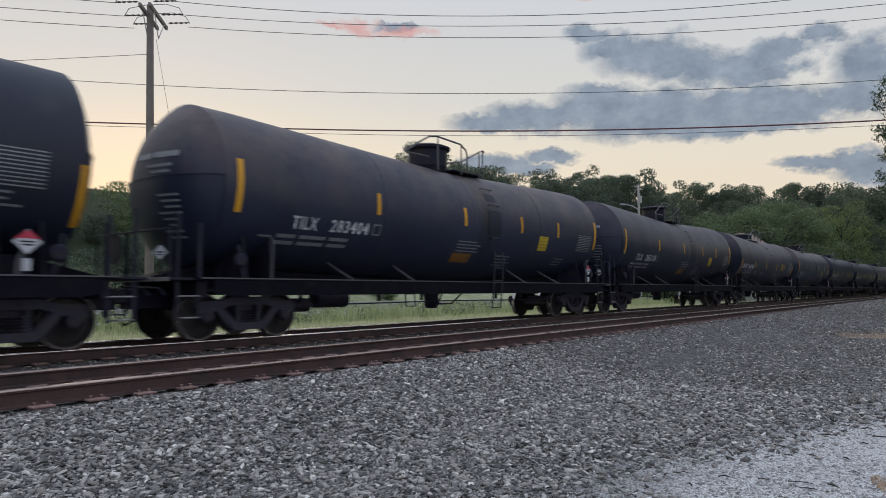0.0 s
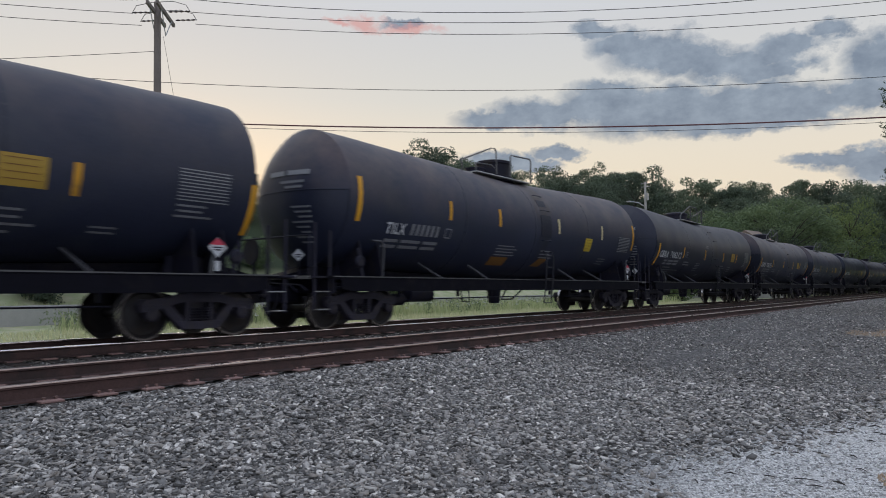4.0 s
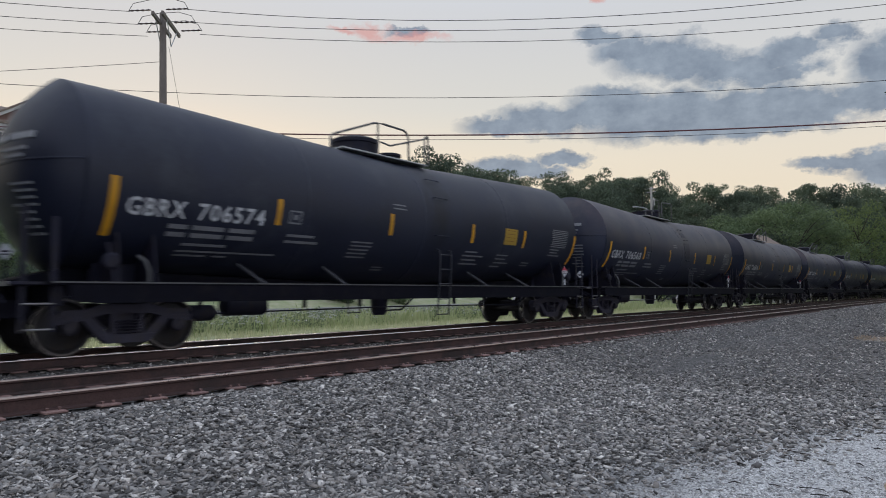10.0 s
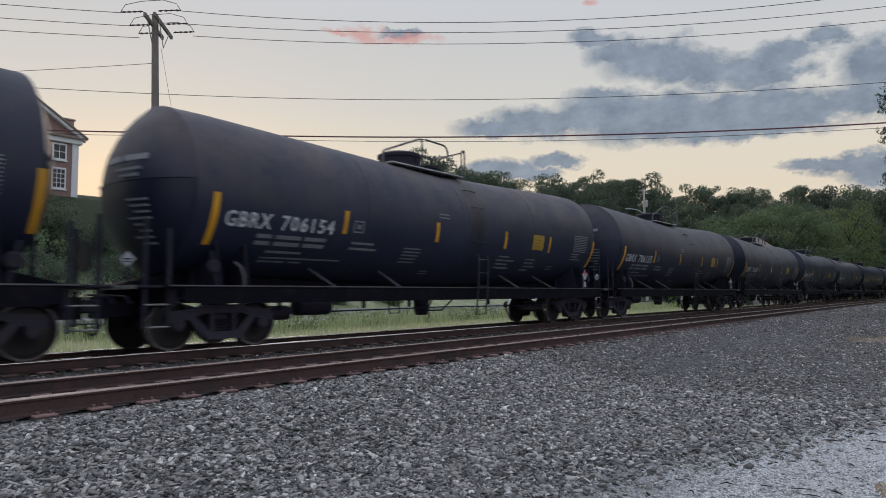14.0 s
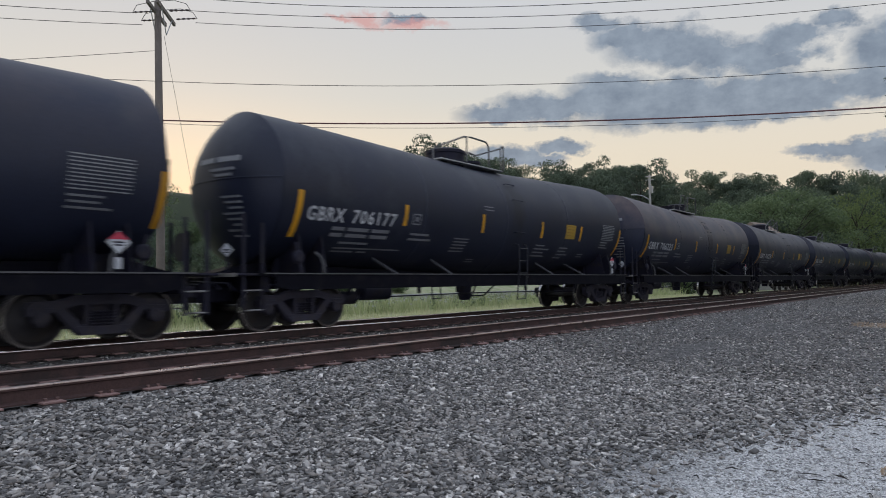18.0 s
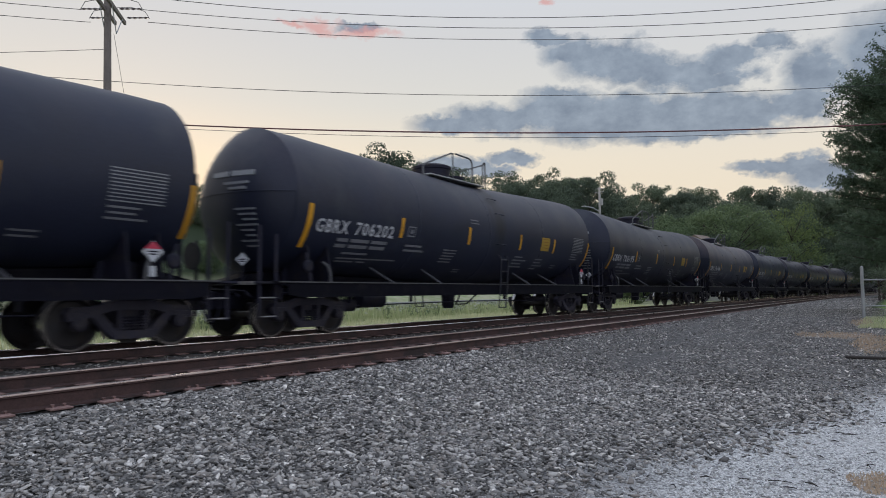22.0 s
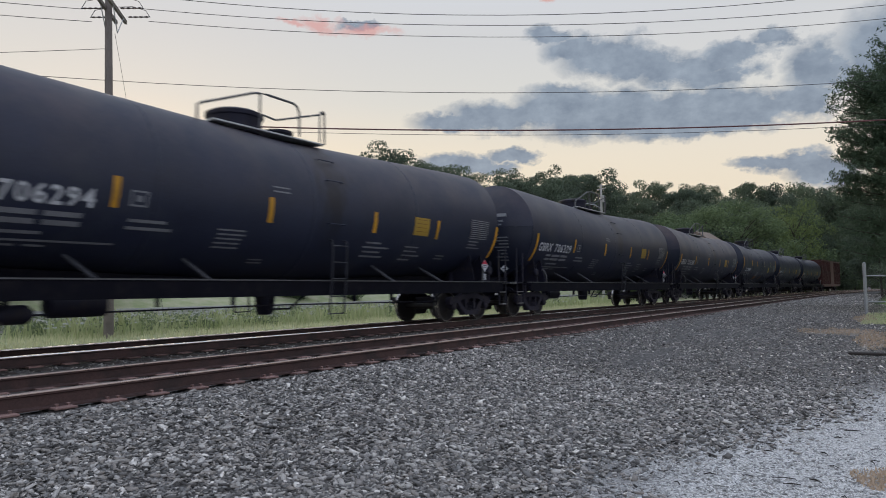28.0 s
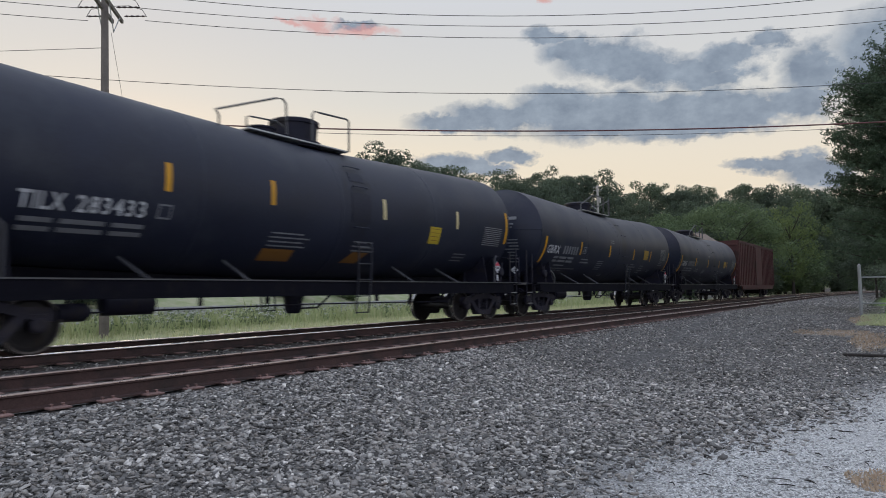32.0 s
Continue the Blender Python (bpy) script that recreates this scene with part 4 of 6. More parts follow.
    if kind == "t":
        dome = [(top - 0.05, 0.5), (top + 0.06, 0.52), (top + 0.1, 0.55), (top + 0.56, 0.56), (top + 0.6, 0.66), (top + 0.66, 0.67), (top + 0.73, 0.5), (top + 0.76, 0.02)]
        part("valve_housing", lathe(dome, 28, "z"), M["steel_black"], car, "black round valve dome with a flat lid", 35).matrix_basis = pose(-0.15, 0, 0)
        for dx in (0.75, 1.2):
            part("valve", lathe([(top, 0.12), (top + 0.1, 0.12), (top + 0.12, 0.17), (top + 0.18, 0.16), (top + 0.22, 0.03)], 12, "z"), M["steel_black"], car, smooth=40).matrix_basis = pose(dx, 0.1, 0)
        hand_rail("top_rail", [(-2.0, y, top + 0.18), (-1.47, y, top + 0.5), (-0.97, y, top + 0.77), (-0.65, y, top + 0.83), (0.46, y, top + 0.79), (0.72, y, top + 0.66), (0.78, y, top + 0.5), (0.78, y, top - 0.02)], car, 0.026, M["rail_grey"])
        hand_rail("low_rail", [(-2.0, y, top + 0.18), (-1.35, y, top + 0.19), (-1.0, y, top + 0.2)], car, 0.024, M["rail_grey"])
        hand_rail("low_rail", [(-0.1, y, top + 0.16), (0.47, y, top + 0.27), (1.45, y, top + 0.74), (1.6, y, top + 0.79), (1.67, y, top + 0.75)], car, 0.024, M["rail_grey"])
        for px, pz in ((-1.85, 0.18), (-0.6, 0.8), (0.49, 0.76), (1.4, 0.7), (1.58, 0.76)):
            part("rail_post", tube([(px, y, top - 0.1), (px, y, top + pz)], 0.021, 6), M["rail_grey"], car)
    if rails == "g":
        low = [(top - 0.05, 0.56), (top + 0.3, 0.58), (top + 0.32, 0.62), (top + 0.4, 0.62), (top + 0.46, 0.5), (top + 0.5, 0.25), (top + 0.51, 0.02)]
        if kind == "g":
            part("valve_housing", lathe(low, 28, "z"), M["steel_black"], car, "black round valve housing with a domed lid", 35).matrix_basis = pose(-0.86, 0, 0)
        part("manway", lathe([(top, 0.3), (top + 0.2, 0.3), (top + 0.2, 0.35), (top + 0.26, 0.35), (top + 0.3, 0.1), (top + 0.3, 0.02)], 20, "z"), M["steel_black"], car, smooth=35).matrix_basis = pose(0.35, 0, 0)
        hand_rail("top_rail", [(-2.3, y, top - 0.1), (-2.3, y, top + 0.18), (-2.22, y, top + 0.24), (-0.95, y, top + 0.74), (-0.8, y, top + 0.77), (-0.6, y, top + 0.79), (0.15, y, top + 0.77), (0.26, y, top + 0.72), (0.33, y, top + 0.6), (0.34, y, top + 0.05)], car, 0.027, M["rail_grey"])
        part("rail_post", tube([(-0.78, y, top + 0.03), (-0.78, y, top + 0.75)], 0.024, 6), M["rail_grey"], car)
        hand_rail("low_rail", [(-0.7, y, top + 0.32), (-0.35, y, top + 0.28), (0.95, y, top + 0.68), (1.05, y, top + 0.74), (1.12, y, top + 0.68), (1.12, y, top + 0.0)], car, 0.023, M["rail_grey"])
        hand_rail("rail_post", [(0.97, y, top + 0.03), (0.97, y, top + 0.66), (1.0, y, top + 0.75), (1.08, y, top + 0.79), (1.14, y, top + 0.72)], car, 0.02, M["rail_grey"])
    elif rails != "t":
        dome = [(top - 0.06, 0.66), (top + 0.1, 0.64), (top + 0.12, 0.54), (top + 0.5, 0.56), (top + 0.52, 0.6), (top + 0.6, 0.6), (top + 0.63, 0.54), (top + 0.64, 0.02)]
        if own == "h":
            dome = [(top - 0.06, 0.5), (top + 0.08, 0.48), (top + 0.1, 0.42), (top + 0.34, 0.43), (top + 0.36, 0.48), (top + 0.44, 0.48), (top + 0.48, 0.4), (top + 0.5, 0.02)]
        part("valve_housing", lathe(dome, 28, "z"), M["steel_black"], car, "black round valve dome with a flat lid", 35).matrix_basis = pose(0.42 if own == "h" else 0.0, 0, 0)
        part("manway", lathe([(top, 0.3), (top + 0.24, 0.3), (top + 0.24, 0.34), (top + 0.28, 0.34), (top + 0.3, 0.02)], 20, "z"), M["steel_black"], car, smooth=35).matrix_basis = pose(-1.0, 0, 0)
        if own == "h":
            hand_rail("top_rail", [(-1.3, y, top), (-1.3, y, top + 0.2), (-1.0, y, top + 0.76), (-0.9, y, top + 0.8), (-0.55, y, top + 0.8), (-0.46, y, top + 0.72), (-0.43, y, top + 0.05)], car, 0.024, M["rail_grey"])
        else:
            hand_rail("top_rail", [(-2.68, y, top - 0.1), (-2.68, y, top + 0.1), (-2.76, y, top + 0.2), (-2.6, y, top + 0.26), (-1.2, y, top + 0.8), (-1.02, y, top + 0.82), (-0.93, y, top + 0.74), (-0.9, y, top + 0.05)], car, 0.024, M["rail_grey"])
        hand_rail("top_rail", [(-0.12, y, top + 0.05), (-0.12, y, top + 0.68), (-0.04, y, top + 0.76), (0.1, y, top + 0.76), (1.05, y, top + 0.8), (1.12, y, top + 0.74), (1.12, y, top)], car, 0.024, M["rail_grey"])
        hand_rail("low_rail", [(-2.0, y, top), (-2.0, y, top + 0.2), (-1.9, y, top + 0.24), (-1.2, y, top + 0.28), (-1.0, y, top + 0.2)], car, 0.02, M["rail_grey"])
    # reflectors and stencils on the side towards the lot
    col = M["pale_strip"] if kind == "u" else M["yellow"]
    z0 = 2.31 if kind == "g" else 2.67
    zz = [(x, z0) for x in {"g": (-4.3, -1.17, 1.99, 4.58), "t": (-3.85, -0.47, 2.43, 4.74), "u": (-4.3, -2.0, 1.48, 4.7), "h": (-4.3, -1.5, 1.75, 4.78)}[own]]
    for x, z in zz:
        part("reflector", on_tank(x - 0.055, x + 0.055, z, z + 0.5), M["yellow"] if kind == "u" and x < 0 else col, car)
    for s in (-1, 1):
        end = (7.58 + s * 0.13) if kind == "g" else 7.55
        part("reflector", on_tank(s * end - 0.065, s * end + 0.065, 1.92 if kind == "g" else 2.4, 2.85 if kind == "g" else 3.4, steps=8), M["yellow"], car)
    if kind == "g":
        part("notice_panel", on_tank(3.53, 4.17, 2.36, 2.82), M["panel"], car, "yellow notice panel with small print")
        lines_on_tank("notice_line", 3.6, 4.1, 2.77, 4, 0.1, 0.014, M["orange"], car, 0.1, 5)
        lines_on_tank("stencil_line", 1.75, 2.75, 2.1, 4, 0.105, 0.04, M["faint"], car, 0.4, 2)
        lines_on_tank("stencil_line", 3.35, 4.15, 2.07, 4, 0.105, 0.035, M["faint"], car, 0.5, 3)
        lines_on_tank("stencil_line", 4.9, 5.35, 1.9, 2, 0.08, 0.03, M["faint"], car, 0.3, 4)
        lines_on_tank("stencil_line", -4.05, -3.15, 2.16, 2, 0.12, 0.05, M["faint"], car, 0.25, 6)
        lines_on_tank("stencil_line", -2.3, -1.65, 2.12, 5, 0.08, 0.03, M["faint"], car, 0.25, 7)
        lines_on_tank("stencil_line", -1.3, -0.85, 1.6, 2, 0.06, 0.025, M["faint"], car, 0.3, 8)
        words_on_tank(-6.45, -4.75, 2.18, 2, 0.13, 0.075, M["faint"], car, ((0.0, 0.2), (0.26, 0.62), (0.68, 1.0)))
        words_on_tank(-6.1, -4.4, 1.88, 1, 0.1, 0.045, M["faint"], car, ((0.0, 0.5),))
        words_on_tank(-6.15, -4.1, 1.76, 1, 0.1, 0.03, M["faint"], car, ((0.0, 1.0),))
        words_on_tank(-6.15, -4.1, 1.69, 1, 0.1, 0.03, M["faint"], car, ((0.0, 0.3), (0.36, 0.5)))
        lines_on_tank("stencil_line", -1.15, -0.65, 3.05, 2, 0.09, 0.03, M["faint"], car, 0.2, 11)
        part("test_table", on_tank(6.2, 7.2, 2.42, 2.98, 0.004), M["tank"], car, "white-ruled test record table")
        lines_on_tank("table_line", 6.2, 7.2, 2.97, 10, 0.058, 0.02, M["grey_table"], car, 0.03, 12)
        lines_on_tank("stencil_line", 6.2, 7.0, 2.36, 3, 0.09, 0.035, M["faint"], car, 0.4, 13)
        part("stencil_box", on_tank(-4.05, -3.75, 2.36, 2.62, 0.004), M["faint"], car)
        part("stencil_mark", on_tank(-4.02, -3.78, 2.39, 2.59, 0.008), M["tank"], car)
        part("stencil_mark", on_tank(-3.95, -3.85, 2.44, 2.54, 0.011), M["faint"], car)
    else:
        q = -0.68 if kind == "t" else -1.9
        a, b = (3.55, 4.1) if kind == "t" else (3.42, 3.92)
        part("notice_panel", on_tank(a, b, 2.2, 2.65), M["lemon"], car, "yellow notice panel with small print")
        lines_on_tank("notice_line", a + 0.05, b - 0.05, 2.6, 4, 0.1, 0.014, M["orange"], car, 0.1, 5)
        up = 0.12 if kind == "t" else 0.0
        lines_on_tank("stencil_line", q - 0.05, q + 1.05, 2.15 + up, 4, 0.085, 0.03, M["faint"], car, 0.2, 2)
        part("stencil_patch", on_tank(q - 0.07, q + 0.76, 1.58 + up, 1.82 + up), M["orange"], car, "dull orange patch")
        if kind == "u":
            part("stencil_patch", on_tank(0.4, 0.95, 1.6, 1.85, slant=0.25), M["orange"], car, "dull orange patch")
            lines_on_tank("stencil_line", 0.5, 1.4, 2.1, 3, 0.1, 0.035, M["faint"], car, 0.4, 3)
        else:
            lines_on_tank("stencil_line", 1.36, 2.3, 1.95, 4, 0.085, 0.03, M["faint"], car, 0.4, 3)
        words_on_tank(-6.5, -4.6, 2.08, 2, 0.13, 0.07, M["faint"], car, ((0.0, 0.24), (0.3, 0.66), (0.72, 1.0)))
        lines_on_tank("stencil_line", 4.9, 5.6, 2.0, 3, 0.09, 0.03, M["faint"], car, 0.3, 4)
        part("test_table", on_tank(6.2, 7.25, 2.3, 2.86, 0.004), M["tank"], car, "white-ruled test record table")
        lines_on_tank("table_line", 6.2, 7.25, 2.85, 10, 0.058, 0.02, M["grey_table"], car, 0.03, 12)
        q = -3.95 if kind == "t" else -4.42
        part("stencil_box", on_tank(q, q + 0.25, 2.2, 2.45, 0.004), M["faint"], car)
        part("stencil_mark", on_tank(q + 0.03, q + 0.22, 2.23, 2.42, 0.008), M["tank"], car)
    # end lettering as bars, and the placards
    for y0, y1, z in ((-0.85, -0.3, 3.42), (-0.2, 0.3, 3.42), (-0.75, -0.1, 3.24), (-0.7, -0.25, 3.12)):
        part("end_stencil", on_head(-1, y0, y1, z, z + (0.11 if z > 3.4 else 0.055), 0.03), M["grey_table" if z > 3.4 else "faint"], car)
    for i in range(8):
        part("end_stencil", on_head(-1, -0.9 + 0.1 * (i > 3), -0.45 - 0.08 * (i % 3), 2.68 - i * 0.11, 2.72 - i * 0.11, 0.045), M["faint"], car)
    part("placard_post", tube([(-8.7, -0.93, 1.16), (-8.7, -0.93, 1.36)], 0.02, 6), M["steel_black"], car)
    placard(car, pose(6.95, -1.6, 1.64), True)
    placard(car, pose(-8.72, -0.95, 1.62, 0, 0, -55), False)
    for x in (-TRUCK_X, TRUCK_X):
        build_truck(car, x)
    return car


def build_boxcar():
    car = empty("boxcar")
    L, W, z0, z1 = 8.5, 1.5, 1.05, 4.65
    body = part("body", box(-L, L, -W, W, z0, z1, 0.03), M["boxcar"], car, "dull red-brown ribbed steel body")
    first = None
    for i in range(25):
        x = -L + 0.15 + i * (2 * L - 0.3) / 24
        for s in (-1, 1):
            if abs(x) < 1.5:
                continue
            if first is None:
                first = part("side_rib", box(-0.05, 0.05, -0.03, 0.03, z0 + 0.1, z1 - 0.1), M["boxcar"], body)
                first.matrix_basis = pose(x, s * (W + 0.03), 0)
            else:
                share("side_rib", first, body, pose(x, s * (W + 0.03), 0))
    for s in (-1, 1):
        part("sliding_door", box(-1.5, 1.5, s * (W + 0.05) - 0.04, s * (W + 0.05) + 0.04, z0 + 0.15, z1 - 0.15, 0.01), M["boxcar"], car)
        for i in range(7):
            part("end_rib", box(s * (L + 0.04) - 0.04, s * (L + 0.04) + 0.04, -1.4, 1.4, z0 + 0.3 + i * 0.5, z0 + 0.42 + i * 0.5, 0.02), M["boxcar"], car)
        part("coupler", box(s * 8.85 - 0.3, s * 8.85 + 0.3, -0.12, 0.12, 0.7, 0.95, 0.03), M["truck"], car)
        part("side_sill", box(-L + 1, L - 1, s * W - 0.05, s * W + 0.05, 0.8, 1.05, 0.01), M["boxcar"], car)
    part("roof", prism([(-L - 0.02, z1 - 0.02), (L + 0.02, z1 - 0.02), (L + 0.02, z1 + 0.1), (-L - 0.02, z1 + 0.1)], -W - 0.05, W + 0.05), M["boxcar"], car, "sheet roof with a thin overhang")
    part("centre_sill", box(-8.55, 8.55, -0.2, 0.2, 0.7, 1.05), M["steel_black"], car)
    for x in (-6.2, 6.2):
        build_truck(car, x)
    return car


# the cars in order along the train, each with the number on its side where it can be read
GBRX, TILX = "GBRX ", "TILX "
TRAIN = {-18: ("g", ""), -17: ("t", TILX + "283404"), -16: ("t", TILX + "283118"), -15: ("g", GBRX + "706545"), -14: ("u", TILX), -13: ("g", GBRX + "706212"), -12: ("g", GBRX + "706252"),
         -11: ("g", GBRX + "706168"), -10: ("g", GBRX + "706574"), -9: ("h", GBRX + "706560"), -8: ("g", GBRX + "706506"), -7: ("g", GBRX + "706154"), -6: ("g", GBRX + "706155"),
         -5: ("g", GBRX + "706287"), -4: ("g", GBRX + "706177"), -3: ("h", GBRX + "706221"), -2: ("g", GBRX + "706228"), -1: ("g", GBRX + "706202"), 0: ("g", GBRX + "706195"),
         1: ("g", GBRX + "706186"), 2: ("g", GBRX + "706201"), 3: ("g", GBRX + "706294"), 4: ("g", GBRX + "706329"), 5: ("g", GBRX + "706288"), 6: ("u", TILX + "283433"), 7: ("g", GBRX), 8: ("g", GBRX)}


# small gains and losses of the train against its steady run: seconds, metres
DRIFT = [(0.0, 0.0), (1.0, 0.08), (3.0, 0.08), (6.0, 0.1), (7.0, -0.05), (8.0, 0.12), (9.0, 0.0), (10.0, 0.03), (11.0, 0.05), (13.0, -0.04), (14.0, 0.0), (17.0, 0.19), (18.0, 0.12), (19.0, -0.05), (21.0, 0.1), (24.0, 0.07), (29.0, 0.04), (31.5, 0.0), (32.0, 0.2)]


def drift(t):
    for (a, da), (b, db) in zip(DRIFT, DRIFT[1:]):
        if t <= b:
            return da + (db - da) * (t - a) / (b - a)
    return DRIFT[-1][1]


def car_x(n, t):
    """Where the middle of car n is along the line at t seconds."""
    u = t - 23
    return CAR * n + 21.93 - 13.2 * u - 0.00768 * u * u + 0.0000622 * u ** 3 + drift(t)


def car_pose(x):
    """A car on the line, turned by its two trucks."""
    a, b = Vector((*on_line(x - TRUCK_X), 0)), Vector((*on_line(x + TRUCK_X), 0))
    d = b - a
    return pose((a.x + b.x) / 2, (a.y + b.y) / 2, RAIL_Z, 0, 0, math.degrees(math.atan2(d.y, d.x)))


LABELS = {"g": "black tank car with yellow reflector strips and white stencils", "h": "black railway tank car with parted grey top rails", "t": "black tank car with a tall valve dome and amber reflectors", "u": "black tank car with a tall valve dome and pale reflectors"}


def number_bars(car, x, z, high, wide):
    """A number too faint to read, as upright bars."""
    w = wide / 6
    for i in range(6):
        part("number_bar", on_tank(x + i * w + 0.2 * w, x + i * w + 0.75 * w, z, z + high * 0.75), M["faint"], car)


cars = {}
first_of = {}
for n, (kind, mark) in TRAIN.items():
    if kind not in first_of:
        first_of[kind] = build_tank_car(kind)
        cars[n] = first_of[kind]
    else:
        cars[n] = copy_thing(first_of[kind], pose(0, 0, 0))
    tagged(cars[n], LABELS[kind], "tank car", "tank cars of the train")
for n, (kind, mark) in TRAIN.items():
    if mark:
        a, b = mark[:4], mark[5:]
        if kind in "gh":
            lettering("reporting_mark", a, cars[n], -7.22, 2.28, 0.40, M["white"], 1.02)
            if b:
                lettering("car_number", b, cars[n], -5.97, 2.28, 0.40, M["white"], 1.36)
            else:
                number_bars(cars[n], -5.9, 2.28, 0.40, 1.36)
        else:
            x = -6.23 if kind == "t" else -6.58
            lettering("reporting_mark", a, cars[n], x, 2.2, 0.36, M["white"], 0.66)
            x += 1.02 if kind == "t" else 0.82
            if b:
                lettering("car_number", b, cars[n], x, 2.2, 0.36, M["white"], 1.12)
            else:
                number_bars(cars[n], x, 2.2, 0.36, 1.12)
cars[9] = tagged(build_boxcar(), "red-brown ribbed steel boxcar at the end of the train", "boxcar")
for n, car in cars.items():
    car.matrix_basis = car_pose(car_x(n, 0))


# ---- ties, plates and loose stone ----
def build_ties(track, off, near):
    tie = plate = spike = None
    for i in range(230 if near else 150):
        x = -4.0 + i * 0.51 + 0.02 * math.sin(i * 7.3)
        px, py = on_line(x, off)
        turn = math.degrees(math.atan(line_slope(x))) + 0.5 * math.sin(i * 3.1)
        if tie is None:
            tie = part("tie", box(-0.115, 0.115, -1.3, 1.3, -0.18, 0.0, 0.012), M["tie"], track)
            tie.matrix_basis = pose(px, py, RAIL_Z - 0.19, 0, 0, turn)
        else:
            share("tie", tie, track, pose(px, py, RAIL_Z - 0.19 - 0.008 * math.sin(i * 1.7) ** 2, 0, 0, turn))
        if i >= 110:
            continue
        for s in (-1, 1):
            if not near and s < 0:
                continue
            ox, oy = on_line(x, off + s * (GAUGE / 2 + 0.035))
            if plate is None or plate.parent is not track:
                bm = box(-0.105, 0.105, -0.2, 0.2, 0.0, 0.022, 0.005)
                plate = part("tie_plate", bm, M["plate"], track)
                plate.matrix_basis = pose(ox, oy, RAIL_Z - 0.188, 0, 0, turn)
            else:
                share("tie_plate", plate, track, pose(ox, oy, RAIL_Z - 0.188, 0, 0, turn))
            if near and s > 0 and i < 60:
                for dx in (-0.05, 0.06):
                    m = pose(ox + dx, oy - 0.1, RAIL_Z - 0.166, 0, 0, turn)
                    if spike is None:
                        bm = box(-0.01, 0.01, -0.01, 0.01, -0.01, 0.016)
                        bm_box(bm, -0.016, 0.016, -0.014, 0.026, 0.016, 0.028, 0.004)
                        spike = part("spike", bm, M["plate"], track)
                        spike.matrix_basis = m
                    else:
                        share("spike", spike, track, m)


build_ties(near_track, SPACING, True)
build_ties(far_track, 0.0, False)


def stone_material(name, dark, light, rough=0.75):
    m = bpy.data.materials.new(name)
    m.use_nodes = True
    nt = m.node_tree
    N, K = nt.nodes.new, nt.links.new
    b = nt.nodes["Principled BSDF"]
    g = N("ShaderNodeNewGeometry")
    ramp = N("ShaderNodeValToRGB")
    cr = ramp.color_ramp
    cr.elements[0].color, cr.elements[1].color = (*dark, 1), (*light, 1)
    for place, part_, warm in ((0.2, 0.09, 1.0), (0.45, 0.22, 0.97), (0.55, 0.26, 1.05), (0.75, 0.38, 1.0), (0.94, 0.6, 1.0)):
        e = cr.elements.new(place)
        c = [d + (l - d) * part_ for d, l in zip(dark, light)]
        e.color = (c[0] * warm, c[1], c[2] / warm, 1)
    K(g.outputs["Random Per Island"], ramp.inputs[0])
    tc, n = N("ShaderNodeTexCoord"), N("ShaderNodeTexNoise")
    n.inputs["Scale"].default_value, n.inputs["Detail"].default_value = 45, 5
    K(tc.outputs["Object"], n.inputs["Vector"])
    r = N("ShaderNodeMapRange")
    r.inputs[3].default_value, r.inputs[4].default_value = 0.65, 1.35
    K(n.outputs[0], r.inputs[0])
    v = N("ShaderNodeVectorMath")
    v.operation = "SCALE"
    K(ramp.outputs[0], v.inputs[0])
    K(r.outputs[0], v.inputs["Scale"])
    K(v.outputs[0], b.inputs["Base Color"])
    b.inputs["Roughness"].default_value = rough
    bp = N("ShaderNodeBump")
    bp.inputs["Strength"].default_value, bp.inputs["Distance"].default_value = 0.4, 0.01
    K(n.outputs[0], bp.inputs["Height"])
    K(bp.outputs[0], b.inputs["Normal"])
    return m


